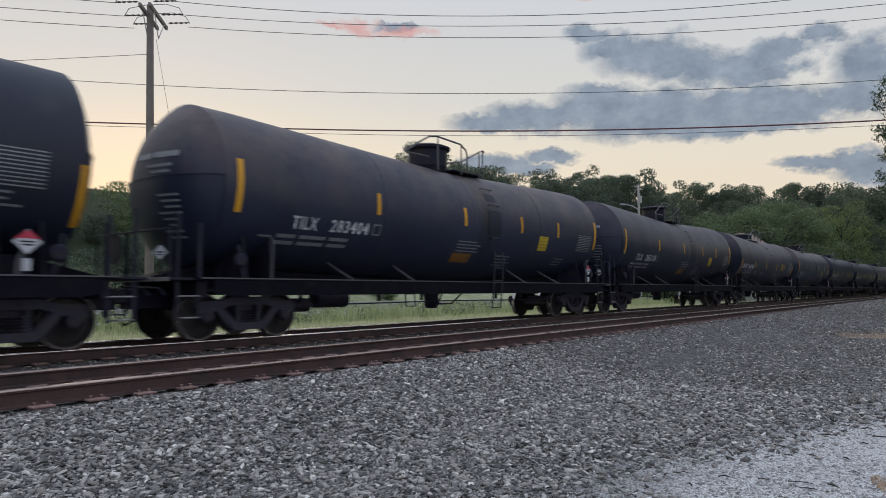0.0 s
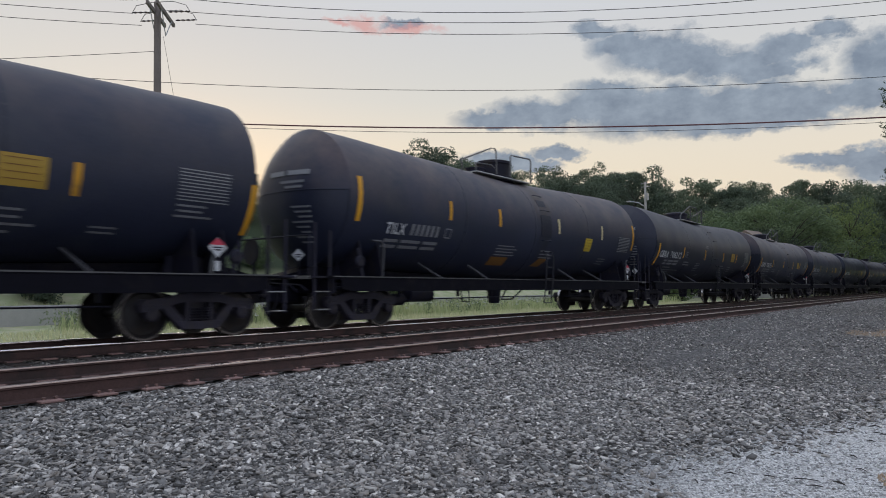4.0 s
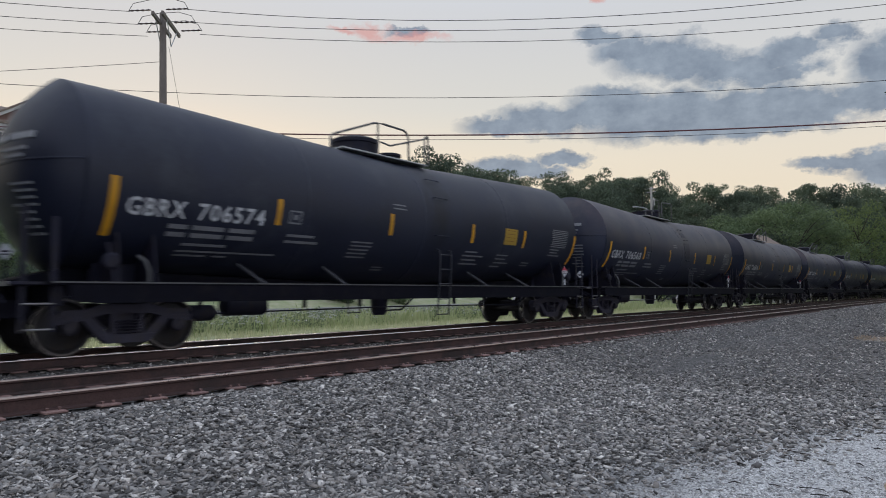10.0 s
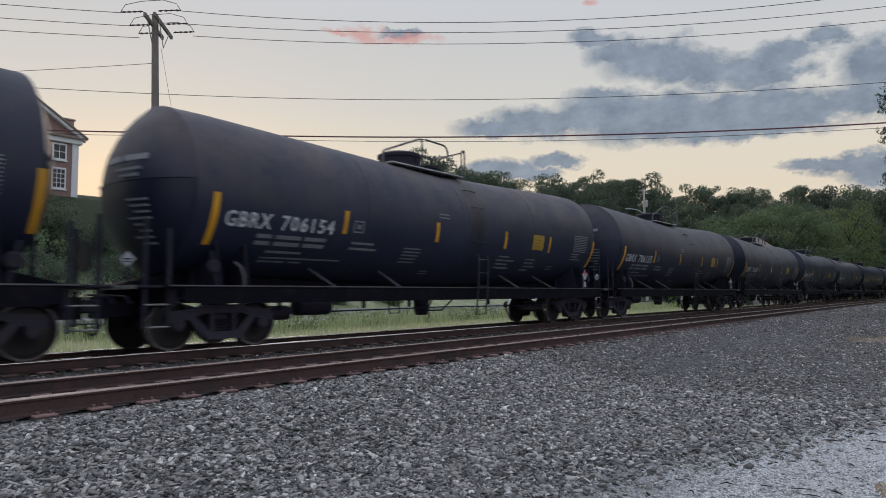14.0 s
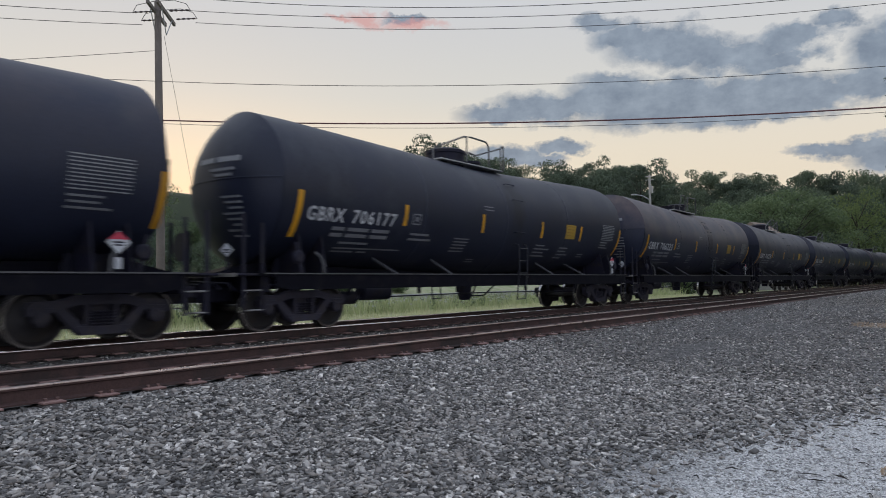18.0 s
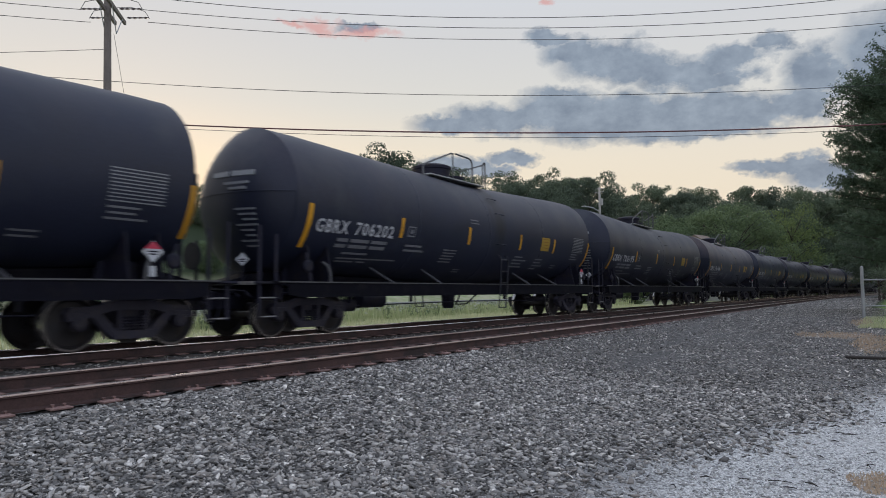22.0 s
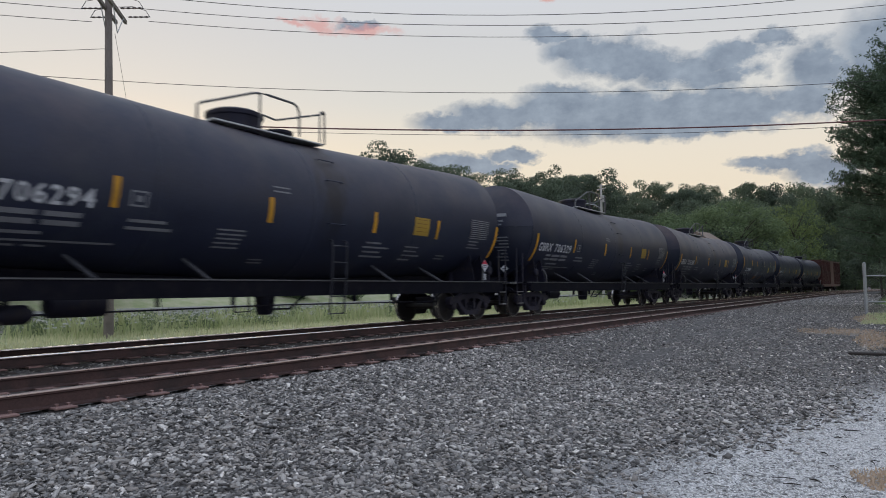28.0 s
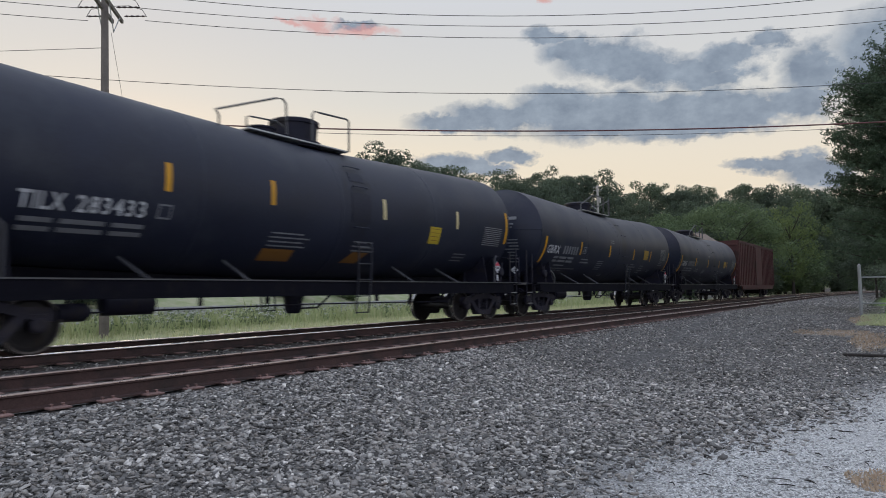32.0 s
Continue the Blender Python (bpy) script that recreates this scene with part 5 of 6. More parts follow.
def scatter_stones(name, places, sizes, material, label, blocky, seed):
    """Broken stones, each a small angular chip, joined into one mesh."""
    rg = np.random.default_rng(seed)
    n = len(places)
    if blocky:
        chip = np.array([(x, y, z) for z in (-1, 1) for x, y in ((-1, -1), (1, -1), (1, 1), (-1, 1))], float) * 0.9
        tris = np.array([(4, 5, 6), (4, 6, 7), (0, 2, 1), (0, 3, 2), (0, 1, 5), (0, 5, 4), (1, 2, 6), (1, 6, 5), (2, 3, 7), (2, 7, 6), (3, 0, 4), (3, 4, 7)])
        v = chip[None] + rg.uniform(-0.36, 0.36, (n, 8, 3))
        v[:, 4:, :2] *= rg.uniform(0.65, 1.0, (n, 1, 1))
    else:
        chip = np.array([(1, 0, 0), (0, 1, 0), (-1, 0, 0), (0, -1, 0), (0, 0, 1), (0, 0, -1)], float) * 1.25
        tris = np.array([(0, 1, 4), (1, 2, 4), (2, 3, 4), (3, 0, 4), (1, 0, 5), (2, 1, 5), (3, 2, 5), (0, 3, 5)])
        v = chip[None] + rg.uniform(-0.62, 0.62, (n, 6, 3))
    k = len(chip)
    v *= np.stack([rg.uniform(0.9, 1.8, n), rg.uniform(0.6, 1.0, n), rg.uniform(0.2, 0.42, n)], -1)[:, None]
    v *= (np.asarray(sizes) / 2)[:, None, None]
    ang = rg.uniform(0, 2 * np.pi, n)
    tx, ty = rg.normal(0, 0.32, n), rg.normal(0, 0.32, n)
    c, s = np.cos(tx)[:, None], np.sin(tx)[:, None]
    y, z = v[..., 1] * c - v[..., 2] * s, v[..., 1] * s + v[..., 2] * c
    v[..., 1], v[..., 2] = y, z
    c, s = np.cos(ty)[:, None], np.sin(ty)[:, None]
    x, z = v[..., 0] * c + v[..., 2] * s, -v[..., 0] * s + v[..., 2] * c
    v[..., 0], v[..., 2] = x, z
    c, s = np.cos(ang)[:, None], np.sin(ang)[:, None]
    x, y = v[..., 0] * c - v[..., 1] * s, v[..., 0] * s + v[..., 1] * c
    v[..., 0], v[..., 1] = x, y
    v += np.asarray(places)[:, None]
    faces = (tris[None] + k * np.arange(n)[:, None, None]).reshape(-1, 3)
    me = bpy.data.meshes.new(name)
    me.vertices.add(n * k)
    me.vertices.foreach_set("co", v.reshape(-1).astype(np.float32))
    me.loops.add(faces.size)
    me.loops.foreach_set("vertex_index", faces.reshape(-1).astype(np.int32))
    me.polygons.add(len(faces))
    me.polygons.foreach_set("loop_start", np.arange(0, faces.size, 3, dtype=np.int32))
    me.polygons.foreach_set("loop_total", np.full(len(faces), 3, dtype=np.int32))
    me.update(calc_edges=True)
    me.materials.append(material)
    return tagged(new(name, me), label, "gravel", kind="stuff")


ballast_stone = stone_material("crushed_stone", (0.055, 0.0515, 0.048), (0.95, 0.89, 0.82))
grit_stone = stone_material("lot_grit", (0.27, 0.264, 0.256), (0.95, 0.93, 0.9))


def beyond_lot(x, y):
    """How far a place lies past the lot's edge, towards the tracks."""
    return y + 0.036 * np.maximum(x - 4, 0) ** 1.9 - 1.9


def stone_places(count, x0, x1, y0, y1, fall, seed, size0, size1, keep, lift=0.3, fade=0.01):
    rg = np.random.default_rng(seed)
    xs = x0 + (x1 - x0) * rg.uniform(0, 1, count) ** fall
    ys = rg.uniform(y0, y1, count)
    d = beyond_lot(xs, ys) + 0.3 * np.sin(xs * 0.9) + 0.22 * np.sin(xs * 2.9 + ys)
    ok = keep(d, rg.random(count)) & (rg.random(count) < np.clip(np.minimum((xs - x0) / fade, (ys - y0) / fade), 0, 1))
    xs, ys = xs[ok], ys[ok]
    count = len(xs)
    sizes = (size0 + (size1 - size0) * rg.random(count) ** 1.6) * (0.85 + 0.5 * rg.random(count) ** 3)
    zs = [ground_z(x, y) for x, y in zip(xs, ys)]
    return np.stack([xs, ys, np.array(zs) + sizes * lift * rg.uniform(0.0, 0.8, count)], -1), sizes


def on_ballast(d, r):
    return r < np.clip((d + 0.8) / 1.6, 0.0, 1.0) ** 1.3


def on_far_shoulder(d, r):
    return r < 2


p1, s1 = stone_places(105000, 1.2, 10.5, 0.0, 6.6, 1.3, 11, 0.022, 0.052, on_ballast, 0.5, 0.8)
scatter_stones("ballast_stones", p1, s1, ballast_stone, "heap of loose grey crushed ballast stones", True, 5)
p2, s2 = stone_places(66000, 10.3, 45.0, -1.6, 6.55, 1.7, 12, 0.024, 0.052, on_ballast)
p6, s6 = stone_places(26000, 42.0, 95.0, 1.2, 6.6, 1.5, 16, 0.05, 0.09, on_far_shoulder)
p7, s7 = stone_places(5000, 0.0, 26.0, 6.5, 6.66, 1.3, 17, 0.025, 0.05, on_far_shoulder, 0.2)
p3, s3 = stone_places(16000, -2.0, 26.0, 6.35, 13.6, 1.3, 13, 0.03, 0.06, lambda d, r: r < 2)
p5, s5 = stone_places(16000, -16.0, 2.2, 1.0, 6.6, 0.6, 15, 0.025, 0.055, on_ballast, 0.3, 2.0)
keep = np.abs(np.abs(p3[:, 1] - (FAR_Y - SPACING)) - 0.75) > 0.14
scatter_stones("ballast_stones", np.concatenate([p2, p3[keep], p5, p6, p7]), np.concatenate([s2, s3[keep], s5, s6, s7]), ballast_stone, "grey crushed ballast stones along the tracks", False, 7)
p4, s4 = stone_places(62000, 1.6, 14.0, -2.2, 4.0, 1.2, 14, 0.010, 0.03, lambda d, r: r < np.clip((1.6 - d) / 1.6, 0.06, 1.0), 0.25, 1.8)
scatter_stones("lot_gravel", p4, s4, grit_stone, "pale fine gravel trodden into the lot", False, 6)


# ---- trees ----
def leaf_material(name, dark, light, trans=0.25):
    m = bpy.data.materials.new(name)
    m.use_nodes = True
    nt = m.node_tree
    N, K = nt.nodes.new, nt.links.new
    b = nt.nodes["Principled BSDF"]
    g, info = N("ShaderNodeNewGeometry"), N("ShaderNodeObjectInfo")
    add = N("ShaderNodeMath")
    add.operation = "MULTIPLY_ADD"
    K(g.outputs["Random Per Island"], add.inputs[0])
    add.inputs[1].default_value = 0.4
    half = N("ShaderNodeMath")
    half.operation = "MULTIPLY"
    half.inputs[1].default_value = 0.6
    K(info.outputs["Random"], half.inputs[0])
    K(half.outputs[0], add.inputs[2])
    mx = N("ShaderNodeMix")
    mx.data_type = "RGBA"
    mx.inputs[6].default_value, mx.inputs[7].default_value = (*dark, 1), (*light, 1)
    K(add.outputs[0], mx.inputs[0])
    K(mx.outputs[2], b.inputs["Base Color"])
    b.inputs["Roughness"].default_value, b.inputs["Specular IOR Level"].default_value = 0.7, 0.2
    tr = N("ShaderNodeBsdfTranslucent")
    K(mx.outputs[2], tr.inputs["Color"])
    ms = N("ShaderNodeMixShader")
    ms.inputs[0].default_value = trans
    K(b.outputs[0], ms.inputs[1])
    K(tr.outputs[0], ms.inputs[2])
    K(ms.outputs[0], nt.nodes["Material Output"].inputs[0])
    return m


LEAF = leaf_material("broad_leaves", (0.08, 0.108, 0.082), (0.165, 0.205, 0.13), 0.38)
LEAF_LIGHT = leaf_material("fresh_leaves", (0.1, 0.148, 0.08), (0.205, 0.265, 0.13), 0.35)
NEEDLE = leaf_material("pine_needles", (0.055, 0.088, 0.064), (0.12, 0.17, 0.1), 0.3)
GRASS = leaf_material("grass_blades", (0.35, 0.43, 0.2), (0.78, 0.75, 0.5), 0.5)
GRASS_PALE = leaf_material("verge_blades", (0.38, 0.44, 0.22), (0.8, 0.77, 0.52), 0.5)
LEAF_YELLOW = leaf_material("yellow_green_leaves", (0.13, 0.175, 0.07), (0.25, 0.31, 0.12), 0.4)
LEAF_WEED = leaf_material("weed_leaves", (0.16, 0.21, 0.12), (0.34, 0.38, 0.22), 0.4)
FLOWER = leaf_material("white_umbels", (0.5, 0.5, 0.46), (0.75, 0.75, 0.7), 0.3)


def quads_mesh(name, centres, normals, sizes, rg, aspect=1.6):
    """Small four-cornered leaves at the given places."""
    n = len(centres)
    up = rg.normal(0, 1, (n, 3))
    a = np.cross(normals, up)
    a /= np.linalg.norm(a, axis=1)[:, None] + 1e-9
    b = np.cross(normals, a)
    b /= np.linalg.norm(b, axis=1)[:, None] + 1e-9
    h = (np.asarray(sizes) / 2)[:, None]
    v = np.stack([centres - a * h, centres - b * h / aspect, centres + a * h, centres + b * h / aspect], 1)
    me = bpy.data.meshes.new(name)
    me.vertices.add(4 * n)
    me.vertices.foreach_set("co", v.reshape(-1).astype(np.float32))
    me.loops.add(4 * n)
    me.loops.foreach_set("vertex_index", np.arange(4 * n, dtype=np.int32))
    me.polygons.add(n)
    me.polygons.foreach_set("loop_start", np.arange(0, 4 * n, 4, dtype=np.int32))
    me.polygons.foreach_set("loop_total", np.full(n, 4, dtype=np.int32))
    me.update(calc_edges=True)
    return me


def build_broadleaf(seed, leaves, leaf, label, height=14.0, spread=4.6, base=0.22, material=None, sparse=0.0):
    """A tree: tapered trunk, limbs that carry ragged clumps of leaves, gaps between them."""
    rg = np.random.default_rng(seed)
    tree = tagged(empty("tree"), label, "tree", "trees of the wood")
    bm = bmesh.new()
    lean = rg.normal(0, 0.25, 2)
    spine = [(lean[0] * u * u, lean[1] * u * u, height * 0.8 * u) for u in (0, 0.15, 0.35, 0.6, 0.85, 1.0)]
    bm_tube(bm, spine, [0.24, 0.19, 0.16, 0.11, 0.06, 0.02], 8)
    clumps = []
    count = 26
    for i in range(count):
        u = base + (1 - base) * (i + 0.5) / count
        a = i * 2.4 + rg.normal(0, 0.4)
        r = spread * (math.sin(math.pi * min(1, 0.18 + 0.82 * (1 - u) ** 0.8)) ** 0.7) * rg.uniform(0.55, 1.05)
        z = height * (0.12 + 0.8 * u)
        tip = np.array((lean[0] + r * math.cos(a), lean[1] + r * math.sin(a), z + rg.normal(0, 0.4)))
        bm_tube(bm, [(lean[0] * 0.5, lean[1] * 0.5, z * 0.72), (tip[0] * 0.55, tip[1] * 0.55, z * 0.9), tuple(tip)], [0.06, 0.04, 0.012], 5)
        clumps.append((tip, rg.uniform(0.75, 1.5) * spread / 4.6))
        clumps.append((np.array((lean[0], lean[1], z)) + (tip - np.array((lean[0], lean[1], z))) * rg.uniform(0.2, 0.7) + rg.normal(0, 0.3, 3), rg.uniform(0.8, 1.4) * spread / 4.6))
    part("trunk", bm, M["bark"], tree)
    weights = np.array([r ** 2 for _, r in clumps])
    pick = rg.choice(len(clumps), leaves, p=weights / weights.sum())
    d = rg.normal(0, 1, (leaves, 3))
    d /= np.linalg.norm(d, axis=1)[:, None]
    rad = rg.uniform(0.25, 1.0, leaves) ** 0.45
    cen = np.array([clumps[k][0] for k in pick]) + d * (rad * np.array([clumps[k][1] for k in pick]))[:, None] * np.array((1.15, 1.15, 0.8))
    me = quads_mesh("crown", cen, d + rg.normal(0, 0.4, (leaves, 3)), leaf * rg.uniform(0.6, 1.4, leaves), rg)
    me.materials.append(material or LEAF)
    crown = new("crown", me)
    crown.parent = tree
    return tree


def sky_line(az):
    """Height of the wood's upper edge above the horizon by heading, in degrees."""
    pts = [(-40, 7.5), (-12, 7.5), (-2, 8.0), (4.5, 8.2), (7.5, 7.9), (10.5, 8.6), (13.5, 8.7), (16, 8.9), (19, 9.0), (22, 9.6), (25, 9.9), (28, 9.9), (31, 10.2), (33, 10.6), (36, 11.4), (38.5, 12.4), (40.5, 12.4), (42.5, 11.0), (46, 9.5), (70, 9.0)]
    for (a, ea), (b, eb) in zip(pts, pts[1:]):
        if az <= b:
            return ea + (eb - ea) * max(0.0, (az - a) / (b - a))
    return 9.0


TREE_LABELS = ["dark green broadleaf tree with a ragged rounded crown", "tall green broadleaf tree in the wooded hillside", "leafy green tree with gaps in its crown", "lighter green bushy tree before the dark wood"]
models = []
for k in range(5):
    models.append(build_broadleaf(20 + k, 10500, 0.32, TREE_LABELS[k % 3], 14.0, 4.4 + 0.3 * k))
for k in range(2):
    models.append(build_broadleaf(40 + k, 11000, 0.23, TREE_LABELS[3], 10.0, 4.6, 0.1, LEAF_LIGHT))
models.append(build_broadleaf(44, 9000, 0.21, "small yellow-green tree before the dark wood", 10.0, 4.2, 0.1, LEAF_YELLOW))
bushes = [build_broadleaf(80 + k, 5000, 0.31, "dense green bush", 8.0, 4.6, 0.0, (LEAF_LIGHT, LEAF)[k]) for k in range(2)]
far_models = [build_broadleaf(60 + k, 9000, 0.29, "backlit broadleaf tree with sky showing through its crown", 14.0, 4.6) for k in range(2)]
heights = {o: 14.0 for o in models[:5] + far_models}
heights.update({o: 10.0 for o in models[5:]})
heights.update({o: 8.0 for o in bushes})
used = set()


def plant(model, x, y, height, turn, widen=1.0, label=""):
    k = height / heights[model]
    m = pose(x, y, ground_z(min(x, 220), y) - 0.15, 0, 0, turn)
    if model in used:
        t = copy_thing(model, m)
    else:
        t = model
        used.add(model)
        t.matrix_basis = m
    t.scale = (k * widen, k * widen, k)
    if label:
        tagged(t, label)
    return t


def plant_wood():
    rnd = random.Random(4)
    for row, (dist, low, step) in enumerate(((215, 1.0, 2.2), (165, 0.93, 2.6), (125, 0.8, 3.2), (98, 0.62, 4.0))):
        az = -9.0 if row else -14.0
        while az < 47:
            a = az + rnd.uniform(-0.6, 0.6)
            far = dist * rnd.uniform(0.92, 1.08)
            x, y = far * math.cos(radians(a)), far * math.sin(radians(a))
            if line_y(min(x, 262)) - y < -8:
                ground_here = ground_z(min(x, 220), y)
                top = 1.5 + far * math.tan(radians(sky_line(a) * low * rnd.uniform(0.9, 1.06)))
                h = top - ground_here
                if 4.5 < h < 31:
                    model = rnd.choice(models[:5]) if (row < 3 or rnd.random() < 0.4) else rnd.choice(models[5:7])
                    plant(model, x, y, h, rnd.uniform(0, 360), rnd.uniform(0.95, 1.3) * max(0.8, min(1.6, 11 / h)))
            az += step * rnd.uniform(0.75, 1.25)
    # the backlit pair above the train and a few that stand out on the ridge
    for a, far, el, model in ((39.4, 74, 12.7, 0), (36.6, 80, 11.7, 1), (34.6, 78, 11.3, 0), (33.0, 84, 10.9, 1), (41.6, 82, 11.2, 1), (28.0, 96, 9.9, 0), (25.4, 98, 10.1, 1), (22.0, 118, 10.0, 0)):
        x, y = far * math.cos(radians(a)), far * math.sin(radians(a))
        plant(far_models[model], x, y, 1.5 + far * math.tan(radians(el)) - ground_z(x, y), a * 37 % 360, 1.05)
    # undergrowth that closes the foot of the wood along the bend
    for i in range(46):
        x = 70 + i * 4.2
        off = -7.5 - 5 * rnd.random() - (i % 3) * 4
        px, py = on_line(x, off)
        plant(bushes[i % 2], px, py, rnd.uniform(5.0, 9.5), rnd.uniform(0, 360), rnd.uniform(0.9, 1.3), "bushy green undergrowth at the edge of the wood")
    # bushes behind the fence and along the inner side of the bend
    for i in range(14):
        x = rnd.uniform(42, 72)
        plant(bushes[1], x, rnd.uniform(-9, -1.9), rnd.uniform(2.4, 4.5), rnd.uniform(0, 360), 1.15, "dark green bush behind the fence")
    for x, y, h in ((52, -1.6, 2.6), (60, -0.8, 3.2), (68, -1.0, 4.2), (76, -0.4, 5.0)):
        plant(bushes[1], x, y, h, x * 13 % 360, 1.1, "dark green bush behind the fence")
    for x, y, h in ((80, -3.2, 9), (92, -3.0, 11), (106, -2.6, 12.5), (122, -2.2, 14), (72, -7, 9), (143, -3, 15), (98, -9, 13), (128, -12, 15), (88, 1.0, 11), (104, 0.8, 13.5), (122, 0.2, 16), (74, 1.2, 7.5), (150, -0.5, 18), (170, -1.0, 19), (190, 11.0, 26), (192, 14.6, 27), (188, 17.8, 27.5), (200, 8.2, 26), (235, 4, 17), (245, 10, 19), (240, 16, 20), (255, 0, 18), (230, 22, 20), (215, 14, 15), (205, 20, 15), (262, 7, 22)):
        plant(models[int(x) % 5], x, y, h, x * 11 % 360, 1.0)
    # lighter crowns before the wood
    for a, far, el in ((12.5, 112, 7.1), (10.2, 104, 6.6), (7.6, 108, 7.0), (5.6, 100, 6.2), (14.5, 118, 6.6), (3.6, 112, 6.6), (9.0, 92, 5.2)):
        x, y = far * math.cos(radians(a)), far * math.sin(radians(a))
        if line_y(x) - y < -6:
            plant(models[5 + int(a) % 2], x, y, 1.5 + far * math.tan(radians(el)) - ground_z(x, y), a * 50 % 360, 1.1)
    x, y = 138 * math.cos(radians(6.3)), 138 * math.sin(radians(6.3))
    plant(models[7], x, y, 1.5 + 138 * math.tan(radians(6.6)) - ground_z(x, y), 40, 0.8)
    # shrubs on the bank below the house
    for i in range(70):
        x, y = rnd.uniform(4, 50), rnd.uniform(31.5, 51)
        if 8 < x < 32 and y > 44:
            continue
        plant(bushes[i % 2], x, y, rnd.uniform(1.8, 3.6), rnd.uniform(0, 360), 1.15, "dense green shrub on the bank below the house")


plant_wood()


def build_conifer(x, y, height, reach, seed=9):
    """A tall pine: whorls of up-swept boughs that carry brushes of needles."""
    rg = np.random.default_rng(seed)
    tree = tagged(empty("pine_tree", pose(x, y, ground_z(x, y) - 0.1)), "tall dark green pine with ragged up-swept boughs", "pine tree")
    bm = bmesh.new()
    bm_tube(bm, [(0, 0, 0), (0.05, 0, height * 0.4), (0, 0.05, height)], [0.32, 0.22, 0.03], 10)
    cen, nor, siz = [], [], []
    z = 2.4
    while z < height - 0.2:
        u = z / height
        for k in range(10):
            a = rg.uniform(0, 2 * math.pi)
            r = reach * min(1.0, (3.2 * (1 - u)) ** 0.7) * rg.choice((0.7, 0.85, 1.0, 1.1)) * rg.uniform(0.88, 1.05) + 0.2
            if u < 0.4:
                r *= 0.9 + 0.25 * u
            w = np.linspace(0, 1, 7)
            rise = r * ((0.1 + 0.12 * u) * w * w - 0.1 * w) + 0.35 * w ** 3
            pts = np.stack([r * w * math.cos(a), r * w * math.sin(a), z + rise], -1)
            bm_tube(bm, [tuple(p) for p in pts], [0.05 * (1 - j / 6.5) + 0.008 for j in range(7)], 4)
            # a fan of side shoots, each a brush of needles that turns up at its end
            shoots = int(13 * r) + 8
            ws = rg.uniform(0.2, 1.0, shoots) ** 0.7
            root = np.stack([np.interp(ws, w, pts[:, c]) for c in range(3)], -1)
            across = np.array((-math.sin(a), math.cos(a), 0.0))
            side = rg.uniform(-1, 1, shoots) * 0.17 * r * (0.35 + ws * (1 - ws) * 2.6)
            root = root + side[:, None] * across + rg.normal(0, 0.09, (shoots, 3)) * np.array((1, 1, 1.6))
            way = np.array((math.cos(a), math.sin(a), 0.0)) * rg.uniform(0.3, 0.9, (shoots, 1)) + across * np.sign(side)[:, None] * rg.uniform(0.1, 0.6, (shoots, 1)) + np.array((0, 0, 1.0)) * rg.uniform(0.15, 0.75, (shoots, 1))
            way /= np.linalg.norm(way, axis=1)[:, None]
            long = rg.uniform(0.22, 0.5, shoots)
            per = 14
            f = rg.uniform(0, 1, (shoots, per))
            c = root[:, None] + way[:, None] * (f * long[:, None])[..., None] + rg.normal(0, 0.045, (shoots, per, 3))
            cen.append(c.reshape(-1, 3))
            nor.append(rg.normal(0, 1, (shoots * per, 3)))
            siz.append(rg.uniform(0.12, 0.24, shoots * per))
        z += rg.uniform(0.2, 0.3)
    cen, nor, siz = np.concatenate(cen), np.concatenate(nor), np.concatenate(siz)
    part("trunk", bm, M["bark"], tree)
    me = quads_mesh("crown", cen, nor, siz, rg, 5.0)
    me.materials.append(NEEDLE)
    crown = new("crown", me)
    crown.parent = tree
    return tree


build_conifer(37.0, -3.1, 14.0, 5.1)


# ---- grass ----
def blades(name, count, x0, x1, y0, y1, h0, h1, seed, material, label, keep=None, lush=0.8):
    rg = np.random.default_rng(seed)
    xs, ys = x0 + (x1 - x0) * rg.uniform(0, 1, count) ** 1.2, rg.uniform(y0, y1, count)
    if keep is not None:
        ok = np.array([keep(x, y) for x, y in zip(xs, ys)])
        xs, ys = xs[ok], ys[ok]
    n = len(xs)
    hs = rg.uniform(h0, h1, n) * (1 - lush / 2 + lush * np.array([0.5 + 0.5 * noise.noise((x / 2.2, y / 2.2, seed)) for x, y in zip(xs, ys)]))
    zs = np.array([ground_z(x, y) for x, y in zip(xs, ys)])
    a = rg.uniform(0, 2 * np.pi, n)
    w = 0.012 + 0.02 * hs
    b = rg.normal(0, 0.28, (n, 2)) * hs[:, None]
    base = np.stack([xs, ys, zs - 0.02], -1)
    side = np.stack([np.cos(a) * w, np.sin(a) * w, 0 * a], -1)
    mid = base + np.stack([b[:, 0] * 0.35, b[:, 1] * 0.35, hs * 0.6], -1)
    tip = base + np.stack([b[:, 0], b[:, 1], hs], -1)
    v = np.stack([base - side, base + side, mid + side * 0.7, tip, mid - side * 0.7], 1).reshape(-1, 3)
    faces = [tuple(range(5 * i, 5 * i + 5)) for i in range(n)]
    ob = from_arrays(name, v.tolist(), faces, material)
    return tagged(ob, label, "grass", kind="stuff")


